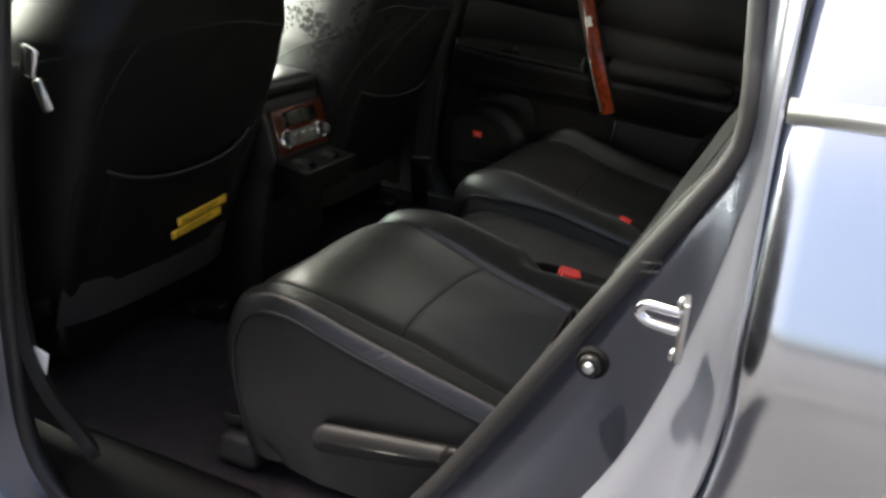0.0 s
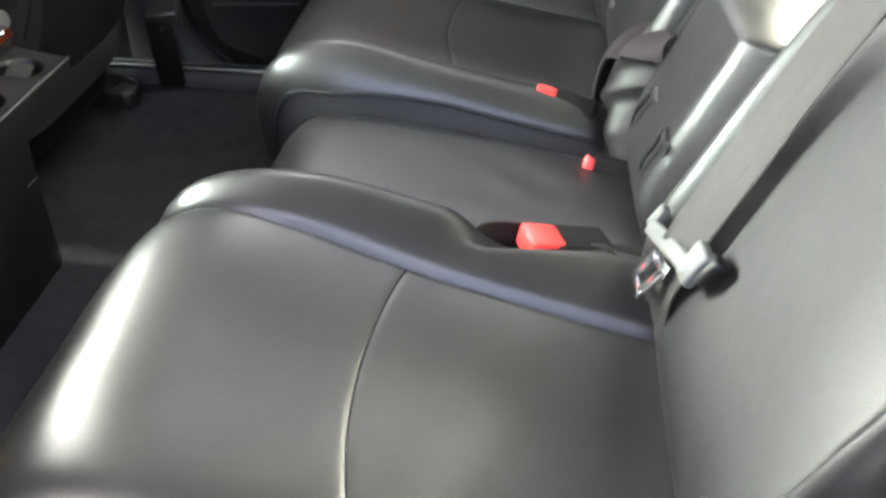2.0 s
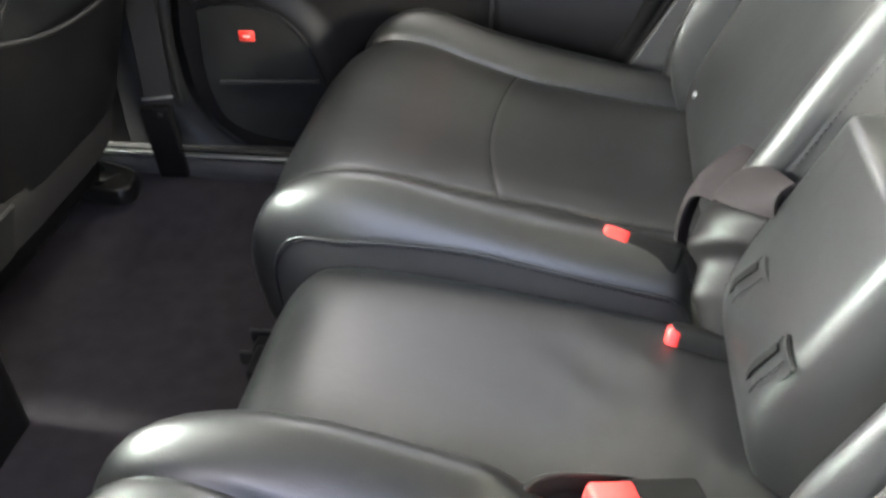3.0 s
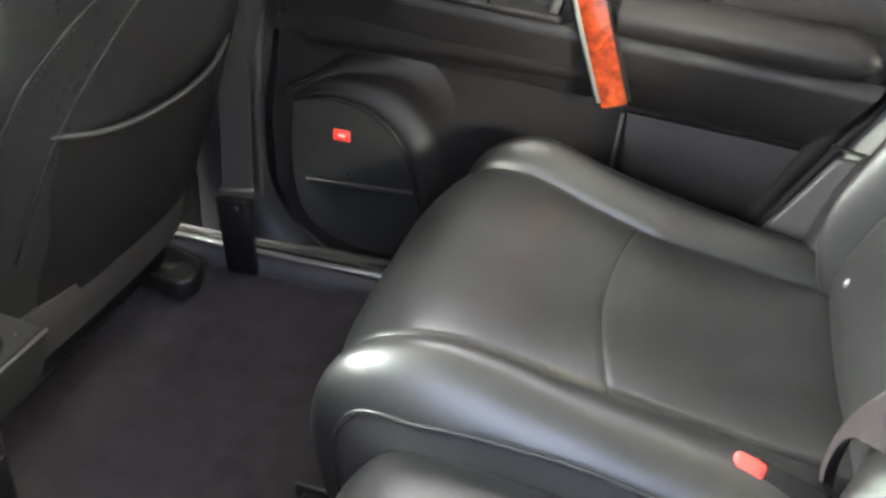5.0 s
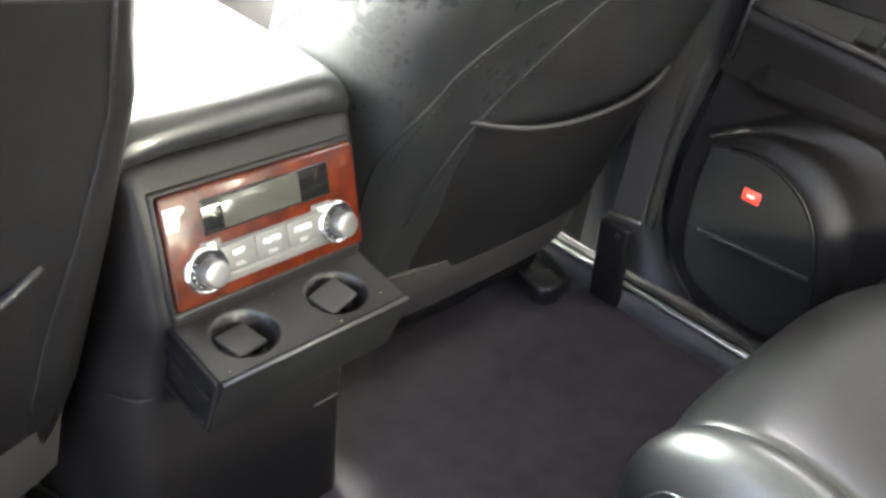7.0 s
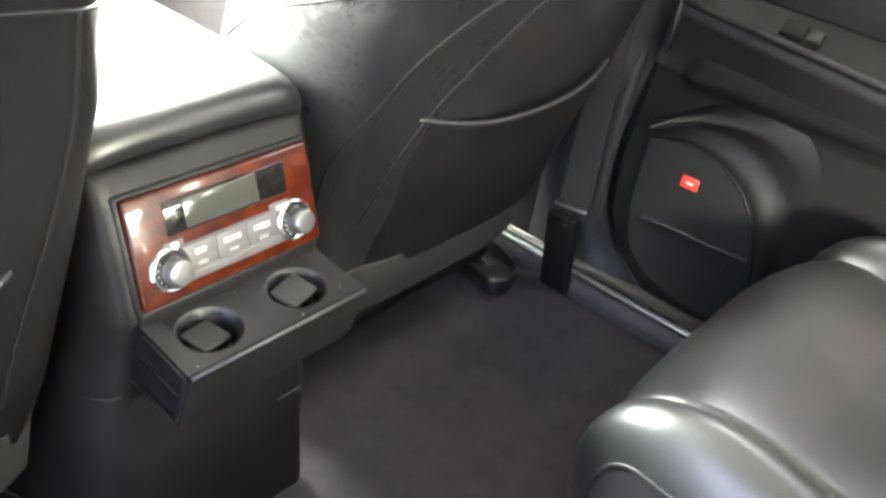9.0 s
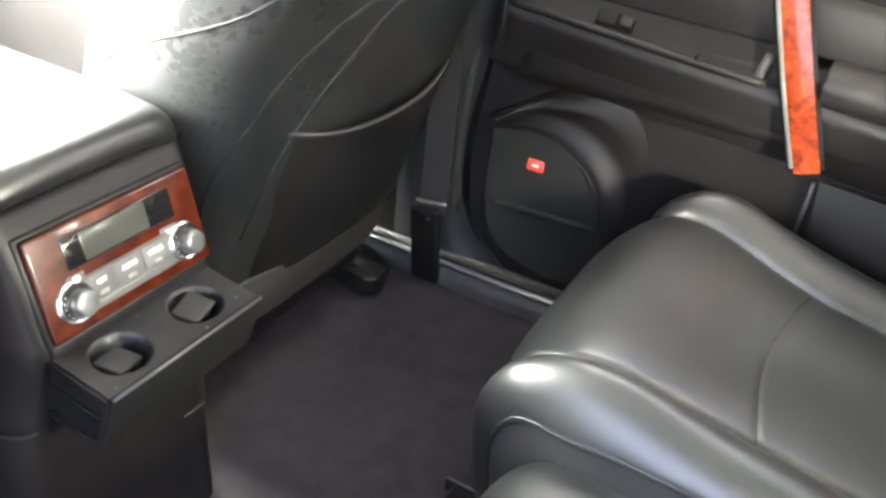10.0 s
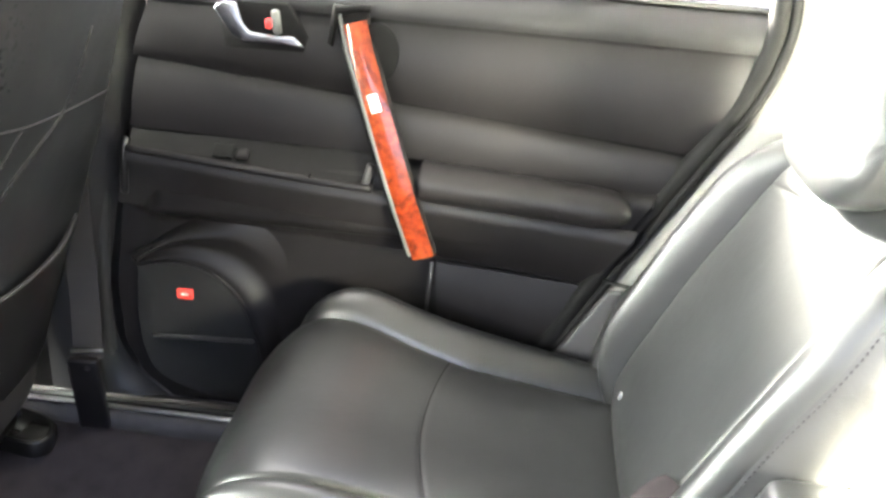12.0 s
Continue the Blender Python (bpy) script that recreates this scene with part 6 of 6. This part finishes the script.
lever = thing("recline_lever", "black plastic recline lever on the seat flank", "seat lever")
part("handle", sheet([[(-0.272 + 0.232 * u, -0.694 - 0.015 * k * math.cos(a), 0.695 + 0.040 * u + (0.025 - 0.005 * u) * k * math.sin(a)) for a in np.linspace(0, 2 * math.pi, 19)] for u, k in ((0, 0.25), (0.008, 0.55), (0.025, 0.80), (0.06, 0.95), (0.1, 1), (0.5, 1), (0.8, 1), (1, 1))], 0.003), PLASTIC_GREY, lever)
part("pivot_cap", lathe([(0.001, 0), (0.024, 0), (0.022, 0.006), (0.016, 0.009), (0.001, 0.010)], 24, pose(-0.045, -0.702, 0.734, 90, 0, 0)), PLASTIC, lever, "round black pivot cap")
part("grip_rib", tube([(-0.250, -0.709, 0.699), (-0.16, -0.709, 0.714), (-0.07, -0.708, 0.730)], 0.0025, 6), PLASTIC_SMOOTH, lever)
rail_end = thing("seat_rail_cover", "black plastic cap over the end of the seat rail", "rail cover")
part("cap", box((0.095, 0.060, 0.055), (-0.458, -0.615, 0.570), 0.018, 3, None, (0.75, 0.75)), PLASTIC_GREY, rail_end)
# ---- the open rear door, swung out ahead of the opening ----
open_door = thing("open_rear_door", "rear door standing open with black inner trim", "car door", at=(-0.87, -0.89, 0.5))
DM = Matrix.Translation((-0.87, -0.90, 0)) @ pose(0, 0, 0, 0, 0, -72)


def door_part(name, bm, material, label=""):
    bmesh.ops.transform(bm, matrix=DM, verts=bm.verts[:])
    return part(name, bm, material, open_door, label)


door_part("outer_skin", prism([(0.0, 0.48), (0.75, 0.49), (0.98, 0.66), (1.10, 0.90), (1.14, 1.30), (0.05, 1.30)], "y", -0.02, 0.03, 0.008), PAINT)
door_part("inner_trim", prism([(0.04, 0.54), (0.72, 0.54), (0.92, 0.70), (1.04, 0.92), (1.07, 1.29), (0.08, 1.29)], "y", 0.035, 0.12, 0.02, 3), PLASTIC)
door_part("arm_rest", box((0.60, 0.06, 0.05), (0.55, 0.15, 1.0), 0.015, 3), LEATHER)
door_part("window_frame", tube([(0.06, 0.02, 1.30), (0.12, -0.02, 1.53), (0.95, -0.04, 1.54), (1.10, 0.0, 1.42), (1.13, 0.03, 1.30)], 0.02, 8), RUBBER)

door_part("window_pane", prism([(0.08, 1.29), (0.14, 1.52), (0.94, 1.53), (1.08, 1.42), (1.11, 1.29)], "y", -0.012, -0.008, 0), TINTED)
# small fittings on the near middle pillar
fit1 = thing("pillar_fittings", "bright belt guide and pale sticker on the near pillar", "pillar fitting")
part("belt_guide", box((0.030, 0.012, 0.045), (0, 0, 0), 0.005, 2, pose(-0.752, -0.722, 1.175, 0, 15, 0)), CHROME, fit1)
part("belt_tongue", box((0.018, 0.008, 0.050), (0, 0, 0), 0.003, 2, pose(-0.742, -0.712, 1.125, 0, -25, 0)), STEEL, fit1)
part("sticker", box((0.034, 0.003, 0.042), (0, 0, 0), 0.001, 1, pose(-0.770, -0.735, 0.690, 0, 12, 0)), WHITE_PRINT, fit1)
